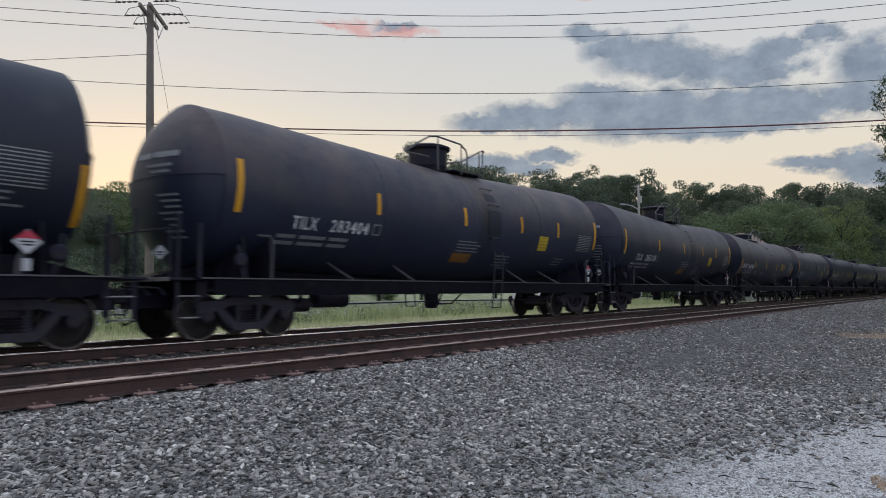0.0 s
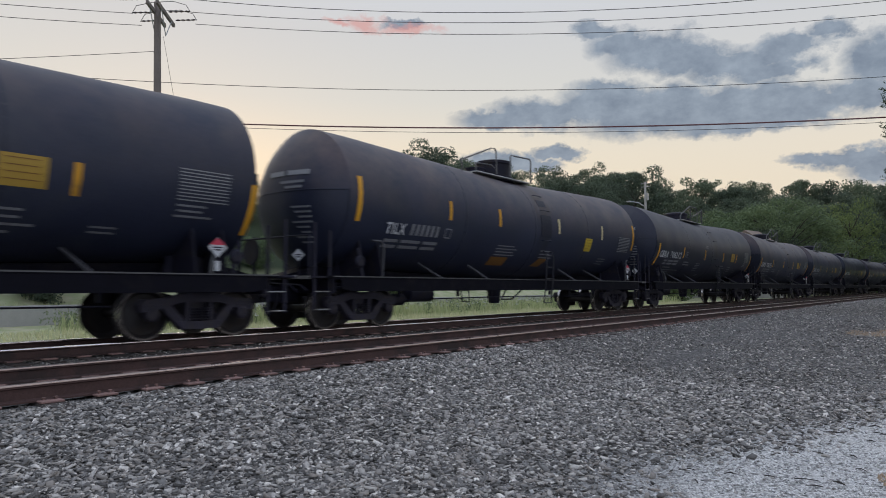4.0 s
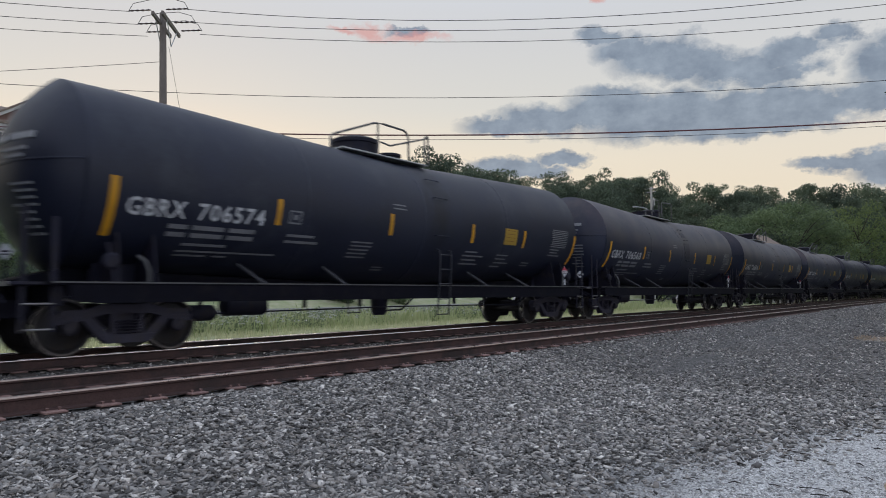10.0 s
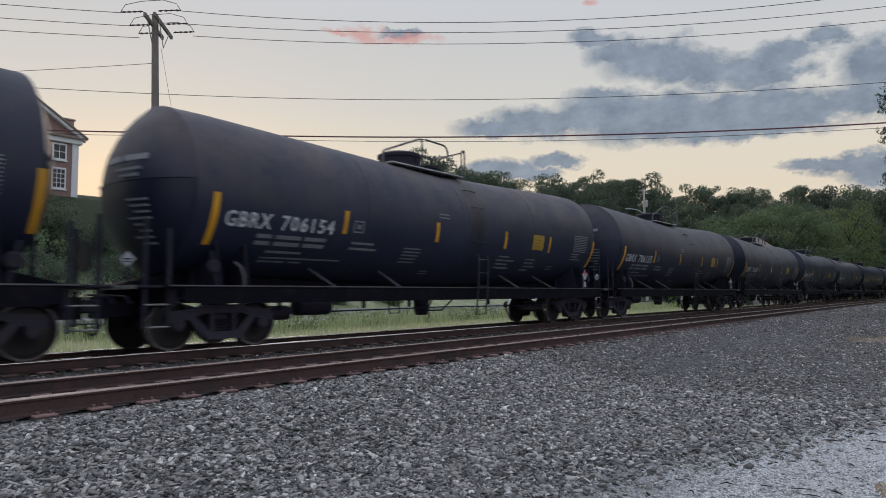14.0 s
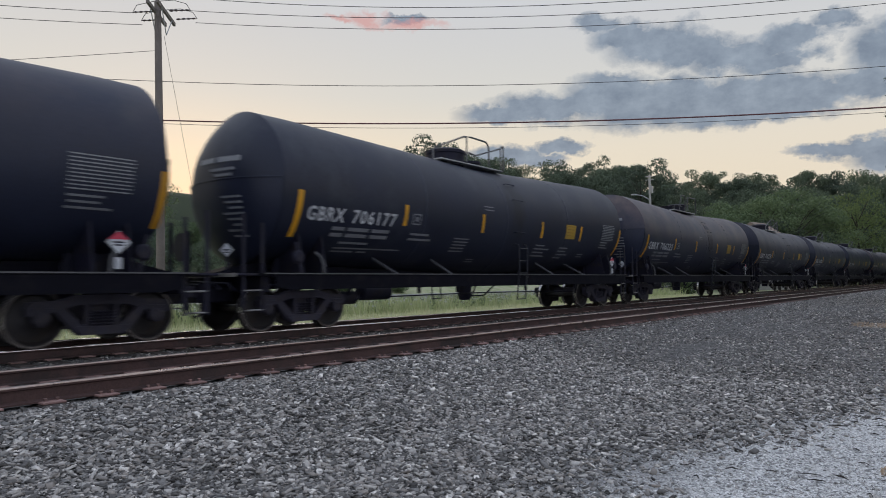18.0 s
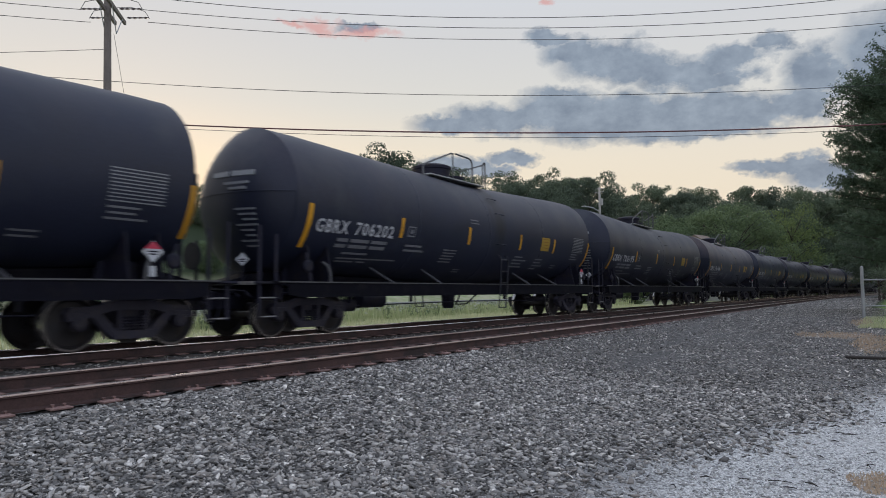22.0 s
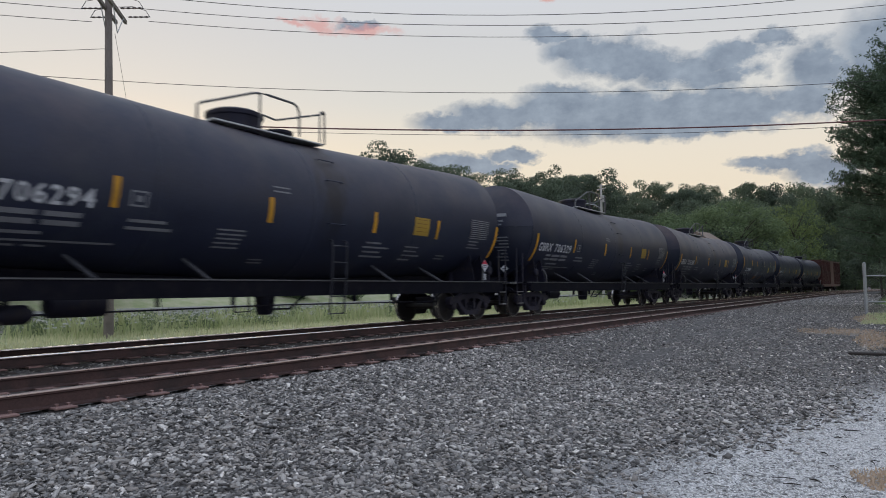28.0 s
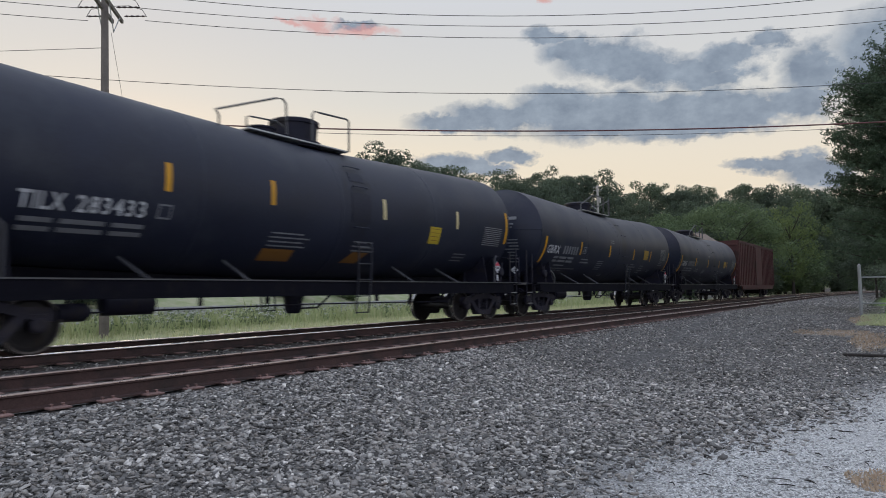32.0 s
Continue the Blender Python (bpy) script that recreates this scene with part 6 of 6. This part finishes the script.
blades("verge_grass", 20000, -2, 60, 15.6, 22.5, 0.06, 0.24, 1, GRASS_PALE, "low pale green and straw-coloured verge grass", lambda x, y: y > 15.9 + 0.5 * math.sin(x * 1.7))
blades("high_weeds", 11000, 2, 62, 20.6, 26.2, 0.25, 0.85, 4, GRASS, "high green weeds along the road", lambda x, y: x > 9.3 + 0.8 * math.sin(y) + 0.2 * (y - 21), 1.4)
blades("road_grass", 7000, -6, 14, 31.2, 36, 0.05, 0.15, 8, GRASS, "short green grass beyond the road")
blades("lawn_grass", 5000, 24.5, 31, -3.0, 1.0, 0.05, 0.13, 2, GRASS, "short green grass beside the fence", None)
STRAW = leaf_material("dry_straw", (0.4, 0.3, 0.21), (0.72, 0.58, 0.44), 0.3)


def in_dry(x, y):
    return any(((x - cx) / rx) ** 2 + ((y - cy) / ry) ** 2 < 0.9 + 0.9 * noise.noise((x / 0.5, y / 0.3, 7)) for cx, cy, rx, ry in DRY_PATCHES)


blades("straw_tuft", 2200, 5.6, 6.6, -0.4, 0.5, 0.015, 0.05, 6, STRAW, "tuft of dry orange-brown grass in the gravel", in_dry)
blades("dry_weeds", 16000, 13, 30, -0.8, 2.6, 0.03, 0.09, 3, STRAW, "dry straw-coloured weeds in the gravel", in_dry)


# ---- poles and wires ----
def wire(name, parent, a, b, sag, r, material, n=24):
    a, b = Vector(a), Vector(b)
    pts = []
    for i in range(n + 1):
        u = i / n
        p = a.lerp(b, u)
        p.z -= 4 * sag * u * (1 - u)
        pts.append(p)
    return part(name, tube(pts, r, 5), material, parent)


POLE_A, POLE_B, POLE_C = Vector((10.72, 20.38, 0)), Vector((31.8, -8.9, 0)), Vector((-26, 36.4, 0))
ALONG = Vector((0.584, -0.812, 0))
ACROSS = Vector((0.695, 0.719, 0))     # the near pole's crossarms
ACROSS_B = Vector((0.812, 0.584, 0))


def build_pole(at, z0, height, label, full):
    pole = tagged(empty("utility_pole", pose(at.x, at.y, z0)), label, "utility pole", "utility poles")
    lean = -0.22 if full else 0.0
    part("shaft", tube([(-0.5 * lean, 0, -0.3), (0, 0, height * 0.5), (lean * 0.6, 0, height)], [0.15, 0.13, 0.105], 14), M["pole"], pole, smooth=50)
    top = height - 0.35
    for s in (-1, 1):
        c = ALONG * (0.16 * s)
        a, b = c - ACROSS * 0.98, c + ACROSS * 0.98
        bm = bmesh.new()
        n = Vector((0, 0, 1))
        w = ALONG * 0.04
        vs = [bm.verts.new(p + q + n * h) for p in (a, b) for q in (-w, w) for h in (-0.06, 0.06)]
        for f in ((0, 1, 3, 2), (4, 6, 7, 5), (0, 4, 5, 1), (2, 3, 7, 6), (0, 2, 6, 4), (1, 5, 7, 3)):
            bm.faces.new([vs[i] for i in f])
        bmesh.ops.recalc_face_normals(bm, faces=bm.faces)
        arm = part("crossarm", bm, M["pole"], pole)
        arm.location.z = top
        for e in (-1, 1):
            part("arm_brace", tube([c * 1.2 + ACROSS * (0.55 * e) + n * (top - 0.05), c * 1.1 + n * (top - 0.75)], 0.016, 5), M["galv"], pole)
    for k, off in enumerate((-0.86, 0.0, 0.86)):
        z = top + (0.22, 0.15, 0.22)[k]
        for s in (-1, 1):
            c = ACROSS * off + ALONG * (0.25 * s) + Vector((0, 0, z - 0.08))
            d = ALONG * s
            pts = [c + d * (0.09 * i) for i in range(9)]
            part("insulator", tube(pts, [0.012, 0.036, 0.015, 0.036, 0.015, 0.036, 0.015, 0.036, 0.012], 8), M["glass_ins"], pole)
        c = ACROSS * off
        z2 = z + 0.16
        part("jumper", tube([c - ALONG * 1.0 + Vector((0, 0, z - 0.1)), c - ALONG * 0.85 + Vector((0, 0, z2)), c - ALONG * 0.3 + Vector((0, 0, z2 + 0.1)), c + ALONG * 0.4 + Vector((0, 0, z2 + 0.12)), c + ALONG * 0.85 + Vector((0, 0, z2 - 0.02)), c + ALONG * 1.0 + Vector((0, 0, z - 0.1))], 0.011, 5), M["wire"], pole)
    return pole


pole_a = build_pole(POLE_A, ground_z(10.6, 20.4), 10.98 - ground_z(10.6, 20.4), "weathered wooden utility pole with double crossarms", True)
pole_b = build_pole(POLE_B, 0.3, 11.7, "weathered wooden utility pole beside the lot", False)
lines = tagged(empty("overhead_lines"), "dark overhead power wires and a reddish telephone cable", "overhead wires")
ARM_Z = 10.6
for off, dz, rise, sag in ((-1.1, 0.15, 1.9, 1.55), (0.0, 0.08, 1.43, 1.225), (1.1, 0.02, 1.25, 1.11)):
    a = POLE_A + ACROSS * (0.78 * off) + Vector((0, 0, ARM_Z + dz))
    b = POLE_B + ACROSS_B * off + Vector((0, 0, ARM_Z + dz + rise))
    wire("power_wire", lines, a + ALONG * 0.95, b - ALONG * 0.95, sag, 0.0105, M["wire"])
    c = POLE_C + ACROSS_B * off + Vector((0, 0, ARM_Z + 0.5 + 1.2 * dz))
    wire("power_wire", lines, a - ALONG * 0.95, c, 1.5, 0.0105, M["wire"])
for z, rise, sag, r, m in ((8.32, 0.82, 0.85, 0.010, "wire"), (7.01, 0.61, 0.68, 0.024, "wire_red"), (6.9, 0.61, 0.73, 0.008, "wire")):
    a, b = POLE_A + Vector((0, 0, z)), POLE_B + Vector((0, 0, z + rise))
    wire("cable", lines, a, b, sag, r, M[m])
    wire("cable", lines, a, POLE_C + Vector((0, 0, z + 0.3)), 1.0, r, M[m])
wire("service_wire", lines, POLE_A + Vector((-0.15, 0, 9.32)), (-8, 34, 6.7), 0.25, 0.009, M["wire"])
wire("guy_wire", lines, POLE_A + Vector((0.1, 0, 9.9)), (16.5, 26.5, 0.6), 0.0, 0.006, M["wire"])


def build_lamp_mast():
    x, y = 65.2, 25.1
    z0 = ground_z(x, y)
    mast = tagged(empty("street_lamp", pose(x, y, z0)), "pale tall street lamp mast with a curved arm", "street lamp")
    h = 12.4 - z0
    part("mast", tube([(0, 0, -0.2), (0, 0, h)], [0.16, 0.11], 10), M["kerb"], mast, smooth=50)
    part("arm", tube([(0, 0, h - 2.6), (-0.25, 0.6, h - 2.15), (-0.55, 1.4, h - 1.95)], 0.05, 6), M["galv"], mast)
    part("lamp_head", box(-0.75, -0.4, 1.3, 1.75, h - 2.03, h - 1.9, 0.03), M["galv"], mast)
    part("meter_box", box(-0.2, 0.2, -0.3, -0.1, h - 1.9, h - 1.2, 0.03), M["kerb"], mast)
    for dz in (0.15, 0.5):
        part("crossarm", box(-0.05, 0.05, -0.45, 0.45, h - dz - 0.03, h - dz + 0.03), M["galv"], mast)


build_lamp_mast()


# ---- fence and lot edge ----
def build_fence():
    x, y0 = 30.0, 1.02
    g = ground_z(x, 0)
    fence = tagged(empty("chain_link_fence", pose(x, y0, g)), "galvanised chain-link fence with a tall end post", "fence")
    H = 1.9
    first = None
    for i, dy in enumerate((0.0, -2.6, -5.2, -7.8)):
        post = part("post", tube([(0, dy, -0.2), (0, dy, H if i else H + 0.05)], 0.045 if i else 0.06, 10), M["fence_steel"], fence, smooth=50)
        part("post_cap", lathe([(0, 0.05), (0.03, 0.06), (0.07, 0.045), (0.1, 0.01)], 10, "z"), M["fence_steel"], post, smooth=50).matrix_basis = pose(0, dy, H + 0.02)
    for z in (H - 0.42, H - 1.42):
        part("rail", tube([(0, 0, z), (0, -7.8, z - 0.05)], 0.028, 8), M["fence_steel"], fence, smooth=50)
    # the mesh: two families of slanting wires
    verts, faces = [], []
    w, top = 0.0014, H - 0.1
    step = 0.11
    for s in (-1, 1):
        k = -int(top / step) - 1
        while k * step < 7.8 + top:
            a = k * step if s > 0 else k * step
            y1, z1, y2, z2 = a, 0.05, a + s * (top - 0.05), top
            ys = sorted(((max(0.0, min(7.8, v))) for v in (y1, y2)))
            if abs(y2 - y1) > 1e-6:
                def z_at(v):
                    return z1 + (z2 - z1) * (v - y1) / (y2 - y1)
                p, q = (ys[0], z_at(ys[0])), (ys[1], z_at(ys[1]))
                if ys[1] - ys[0] > 0.05 and -0.1 < p[1] < top + 0.1 and -0.1 < q[1] < top + 0.1:
                    n = len(verts)
                    o = 0.004 * s
                    verts += [(o, -p[0], p[1] - w), (o, -p[0], p[1] + w), (o, -q[0], q[1] + w), (o, -q[0], q[1] - w)]
                    faces.append((n, n + 1, n + 2, n + 3))
            k += 1
    mesh = from_arrays("wire_mesh", verts, faces, M["fence_steel"], fence)
    tagged(mesh, "thin diamond wire mesh", kind="stuff")


build_fence()


def build_plank():
    x, y = 15.9, 0.0
    plank = part("timber", box(-0.1, 0.1, -0.9, 0.9, 0.0, 0.05, 0.012), M["twig"], None)
    plank.matrix_basis = pose(x, y, ground_z(x, y) + 0.005, 0, 0, 8)
    tagged(plank, "dark weathered timber lying on the gravel", "timber")


build_plank()


def build_twigs():
    rnd = random.Random(8)
    spots = [(6.9, 1.21, 0.26), (11.69, 0.63, 0.3), (8.27, 0.59, 0.16), (7.91, 0.44, 0.2), (7.69, 0.88, 0.24), (5.7, 0.79, 0.22), (6.66, 0.85, 0.18), (6.72, 0.6, 0.1), (5.62, 1.03, 0.1), (5.51, 1.29, 0.12), (5.75, 0.58, 0.14), (10.56, 1.7, 0.2), (9.14, 0.73, 0.2)]
    for i in range(34):
        spots.append((rnd.uniform(4.6, 13), rnd.uniform(0.2, 2.2), rnd.uniform(0.05, 0.16)))
    for x, y, n in spots:
        n *= 0.75
        a = rnd.choice((0, 1)) * math.pi + rnd.gauss(-math.pi / 2, 0.55)
        d = Vector((math.cos(a), math.sin(a), 0)) * n
        p = Vector((0, 0, 0.012))
        k = rnd.uniform(-0.03, 0.03)
        tw = part("twig", tube([p - d * 0.5, p + Vector((k, 0, 0.008)), p + d * 0.5], [0.004, 0.007 * rnd.uniform(0.5, 1.2), 0.003], 5), M["twig"], None)
        tw.matrix_basis = pose(x, y, ground_z(x, y) + 0.006)
        tagged(tw, "small dark dead twig on the gravel", "twig", "twigs on the lot")


build_twigs()


# ---- houses ----
def window(parent, x0, x1, z0, z1, y, cols=2, rows=4):
    win = part("window", box(x0 - 0.1, x1 + 0.1, y - 0.05, y + 0.02, z0 - 0.12, z1 + 0.12, 0.01), M["trim"], parent, "white-framed sash window")
    for i in range(cols):
        for j in range(rows):
            w, h = (x1 - x0) / cols, (z1 - z0) / rows
            part("pane", box(x0 + i * w + 0.025, x0 + (i + 1) * w - 0.025, y - 0.062, y - 0.052, z0 + j * h + 0.025, z0 + (j + 1) * h - 0.025), M["glass"], win)
    part("sill", box(x0 - 0.16, x1 + 0.16, y - 0.14, y - 0.05, z0 - 0.2, z0 - 0.121), M["trim"], win)
    return win


def build_brick_house():
    x1, y, z0, z1 = 21.6, 53.7, 9.4, 14.2
    w, d = 11.5, 8.0
    house = tagged(empty("brick_house", pose(x1, y, z0)), "red brick house with white trim on the bank", "house")
    h = z1 - z0
    part("wall", box(-w, 0, 0, d, -1.5, h), M["brick"], house, "weathered red brick wall")
    bm = bmesh.new()
    e = 0.45
    vs = [bm.verts.new(p) for p in ((-w - e, -e, h), (e, -e, h), (e, d + e, h), (-w - e, d + e, h), (-w + 2.8, d / 2, h + 2.2), (-2.8, d / 2, h + 2.2), (-w - e, -e, h - 0.12), (e, -e, h - 0.12), (e, d + e, h - 0.12), (-w - e, d + e, h - 0.12))]
    for f in ((0, 1, 5, 4), (1, 2, 5), (2, 3, 4, 5), (3, 0, 4), (6, 7, 1, 0), (7, 8, 2, 1), (8, 9, 3, 2), (9, 6, 0, 3), (9, 8, 7, 6)):
        bm.faces.new([vs[i] for i in f])
    part("roof", bm, M["roof_tan"], house, "brown shingled hipped roof")
    # a brick gable over the front, with white raking boards under its own roof
    bm = prism([(-6.6, h), (0.0, h), (-3.3, h + 2.2)], -0.03, 0.35)
    bmesh.ops.recalc_face_normals(bm, faces=bm.faces)
    part("gable", bm, M["brick"], house, "brick gable over the front")
    for e in (-1, 1):
        ra, rb = -3.3, -3.3 + e * 3.75
        bm = prism([(ra, h + 2.2), (rb, h - 0.28), (rb, h - 0.05), (ra, h + 2.44)], -0.42, -0.031)
        bmesh.ops.recalc_face_normals(bm, faces=bm.faces)
        part("raking_board", bm, M["trim"], house)
        bm = prism([(ra, h + 2.445), (rb + e * 0.1, h - 0.1), (rb + e * 0.1, h + 0.05), (ra, h + 2.6)], -0.55, d / 2)
        bmesh.ops.recalc_face_normals(bm, faces=bm.faces)
        part("gable_roof", bm, M["roof_tan"], house, "brown shingled gable roof")
    part("cornice", box(-w - 0.25, 0.25, -0.26, -0.002, h - 0.5, h - 0.125, 0.02), M["trim"], house)
    part("cornice", box(0.002, 0.26, -0.25, d + 0.2, h - 0.5, h - 0.125, 0.02), M["trim"], house)
    part("corner_board", box(-0.42, 0.05, -0.08, -0.002, -0.3, h - 0.5, 0.01), M["trim"], house)
    part("chimney", box(-0.2, 0.55, 2.2, 2.95, h - 0.6, h + 1.9, 0.02), M["brick"], house)
    part("chimney_cap", box(-0.28, 0.63, 2.12, 3.03, h + 1.9, h + 2.05, 0.02), M["mortar"], house)
    for wx in (-1.75, -6.2, -9.0):
        window(house, wx, wx + 0.85, 0.75, 2.2, 0.0, 3, 4)
        window(house, wx, wx + 0.85, 3.0, 4.1, 0.0, 2, 2)
    portico = part("portico", prism([(-4.8, 2.3), (-3.1, 2.3), (-3.1, 2.45), (-3.95, 2.9), (-4.8, 2.45)], -1.3, -0.002), M["trim"], house, "white gabled entrance portico")
    for px in (-4.7, -3.2):
        part("column", tube([(px, -1.2, -0.3), (px, -1.2, 2.3)], 0.09, 10), M["trim"], portico)
    part("door", box(-4.4, -3.5, -0.06, -0.004, -0.1, 2.0, 0.01), M["trim"], house)


build_brick_house()


def build_far_house():
    x, y = 92.6, 21.4
    z0 = ground_z(x, y)
    house = tagged(empty("house", pose(x, y, z0, 0, 0, -12)), "pale house with a grey-tan gabled roof among trees", "house")
    h = 6.6
    part("wall", box(-1.7, 1.7, -3, 3, 0, h), M["kerb"], house)
    bm = bmesh.new()
    vs = [bm.verts.new(p) for p in ((-2.0, -3.4, h), (2.0, -3.4, h), (2.0, 3.4, h), (-2.0, 3.4, h), (-2.0, 0, h + 2.3), (2.0, 0, h + 2.3))]
    for f in ((0, 1, 5, 4), (1, 2, 5), (2, 3, 4, 5), (3, 0, 4), (3, 2, 1, 0)):
        bm.faces.new([vs[i] for i in f])
    part("roof", bm, M["roof_tan"], house)
    window(house, -0.5, 0.5, 4.2, 5.6, -3.0, 2, 2)


build_far_house()


def build_road():
    verts, faces = [], []
    xs = [-60 + 4 * i for i in range(45)]
    for x in xs:
        for y in (26.6, 27.0, 30.4, 30.8):
            verts.append((x, y, max(ground_z(x, 26.6), ground_z(x, 30.8)) + 0.03))
    for i in range(len(xs) - 1):
        for j in range(3):
            a = 4 * i + j
            faces.append((a, a + 4, a + 5, a + 1))
    road = from_arrays("road", verts, faces, M["asphalt"])
    tagged(road, "narrow grey road beyond the grass verge", "road", kind="structure")
    for y in (26.5, 30.9):
        kerb = from_arrays("kerb", [(x, yy, z) for x in xs for yy, z in ((y - 0.09, 0), (y - 0.09, ground_z(x, 30.8) + 0.12), (y + 0.09, ground_z(x, 30.8) + 0.12), (y + 0.09, 0))], [(4 * i + j, 4 * i + 4 + j, 4 * i + 4 + (j + 1) % 4, 4 * i + (j + 1) % 4) for i in range(len(xs) - 1) for j in range(4)], M["kerb"], road)


build_road()


def build_weed_clumps():
    """Bushy weeds that stand along the road in leafy clumps."""
    rg = np.random.default_rng(52)
    cen, siz = [], []
    for _ in range(130):
        x, y = 9.6 + 38 * rg.uniform() ** 1.2, rg.uniform(21.0, 26.0)
        r, h = rg.uniform(0.25, 0.7), rg.uniform(0.4, 0.95)
        z = ground_z(x, y)
        n = 130
        d = rg.normal(0, 1, (n, 3))
        d /= np.linalg.norm(d, axis=1)[:, None]
        d *= rg.uniform(0.3, 1.0, (n, 1)) ** 0.5
        cen.append(np.array((x, y, z + h * 0.5)) + d * np.array((r, r, h * 0.5)))
        siz.append(rg.uniform(0.06, 0.15, n))
    cen, siz = np.concatenate(cen), np.concatenate(siz)
    me = quads_mesh("weed_clumps", cen, rg.normal(0, 1, (len(cen), 3)) + np.array((0, 0, 0.8)), siz, rg, 1.8)
    me.materials.append(LEAF_WEED)
    tagged(new("weed_clumps", me), "leafy grey-green weeds in clumps along the road", "weeds", kind="stuff")


build_weed_clumps()


def build_umbels():
    """White flower heads that stand in the tall grass."""
    rg = np.random.default_rng(31)
    cen, siz = [], []
    for _ in range(650):
        x, y = 9.5 + 40 * rg.uniform() ** 1.3, rg.uniform(20.6, 23.5)
        z = ground_z(x, y) + rg.uniform(0.35, 0.8)
        for _ in range(7):
            cen.append((x + rg.normal(0, 0.04), y + rg.normal(0, 0.04), z + rg.normal(0, 0.012)))
            siz.append(rg.uniform(0.04, 0.08))
    me = quads_mesh("wild_flowers", np.array(cen), np.tile((0.0, -0.6, 0.8), (len(cen), 1)) + rg.normal(0, 0.2, (len(cen), 3)), np.array(siz), rg, 1.1)
    me.materials.append(FLOWER)
    tagged(new("wild_flowers", me), "small white wild flower heads in the verge", "flowers", kind="stuff")


build_umbels()


# ---- what moves ----
def motions():
    times = [0.5 * i for i in range(65)]
    for n, car in cars.items():
        walk(car, [(t, car_pose(car_x(n, t))) for t in times])
        # the wheels roll while their car passes before the lot
        seen = [i for i in range(961) if -14 < car_x(n, i / FPS) < 42]
        if not seen:
            continue
        at = sorted({0, *seen, 960})
        truck_parts = [o for o in car.children if o.name.split(".")[0] == "truck"]
        for truck in truck_parts:
            for ws in [o for o in truck.children if o.name.split(".")[0] == "wheelset"]:
                here = ws.matrix_basis.translation.copy()
                rows = []
                for i in at:
                    k = min(max(i, seen[0]), seen[-1])
                    turn = math.degrees(car_x(n, k / FPS) / WHEEL_R)
                    rows.append((i / FPS, pose(here.x, here.y, here.z, 0, turn % 360, 0)))
                walk(ws, rows)


motions()
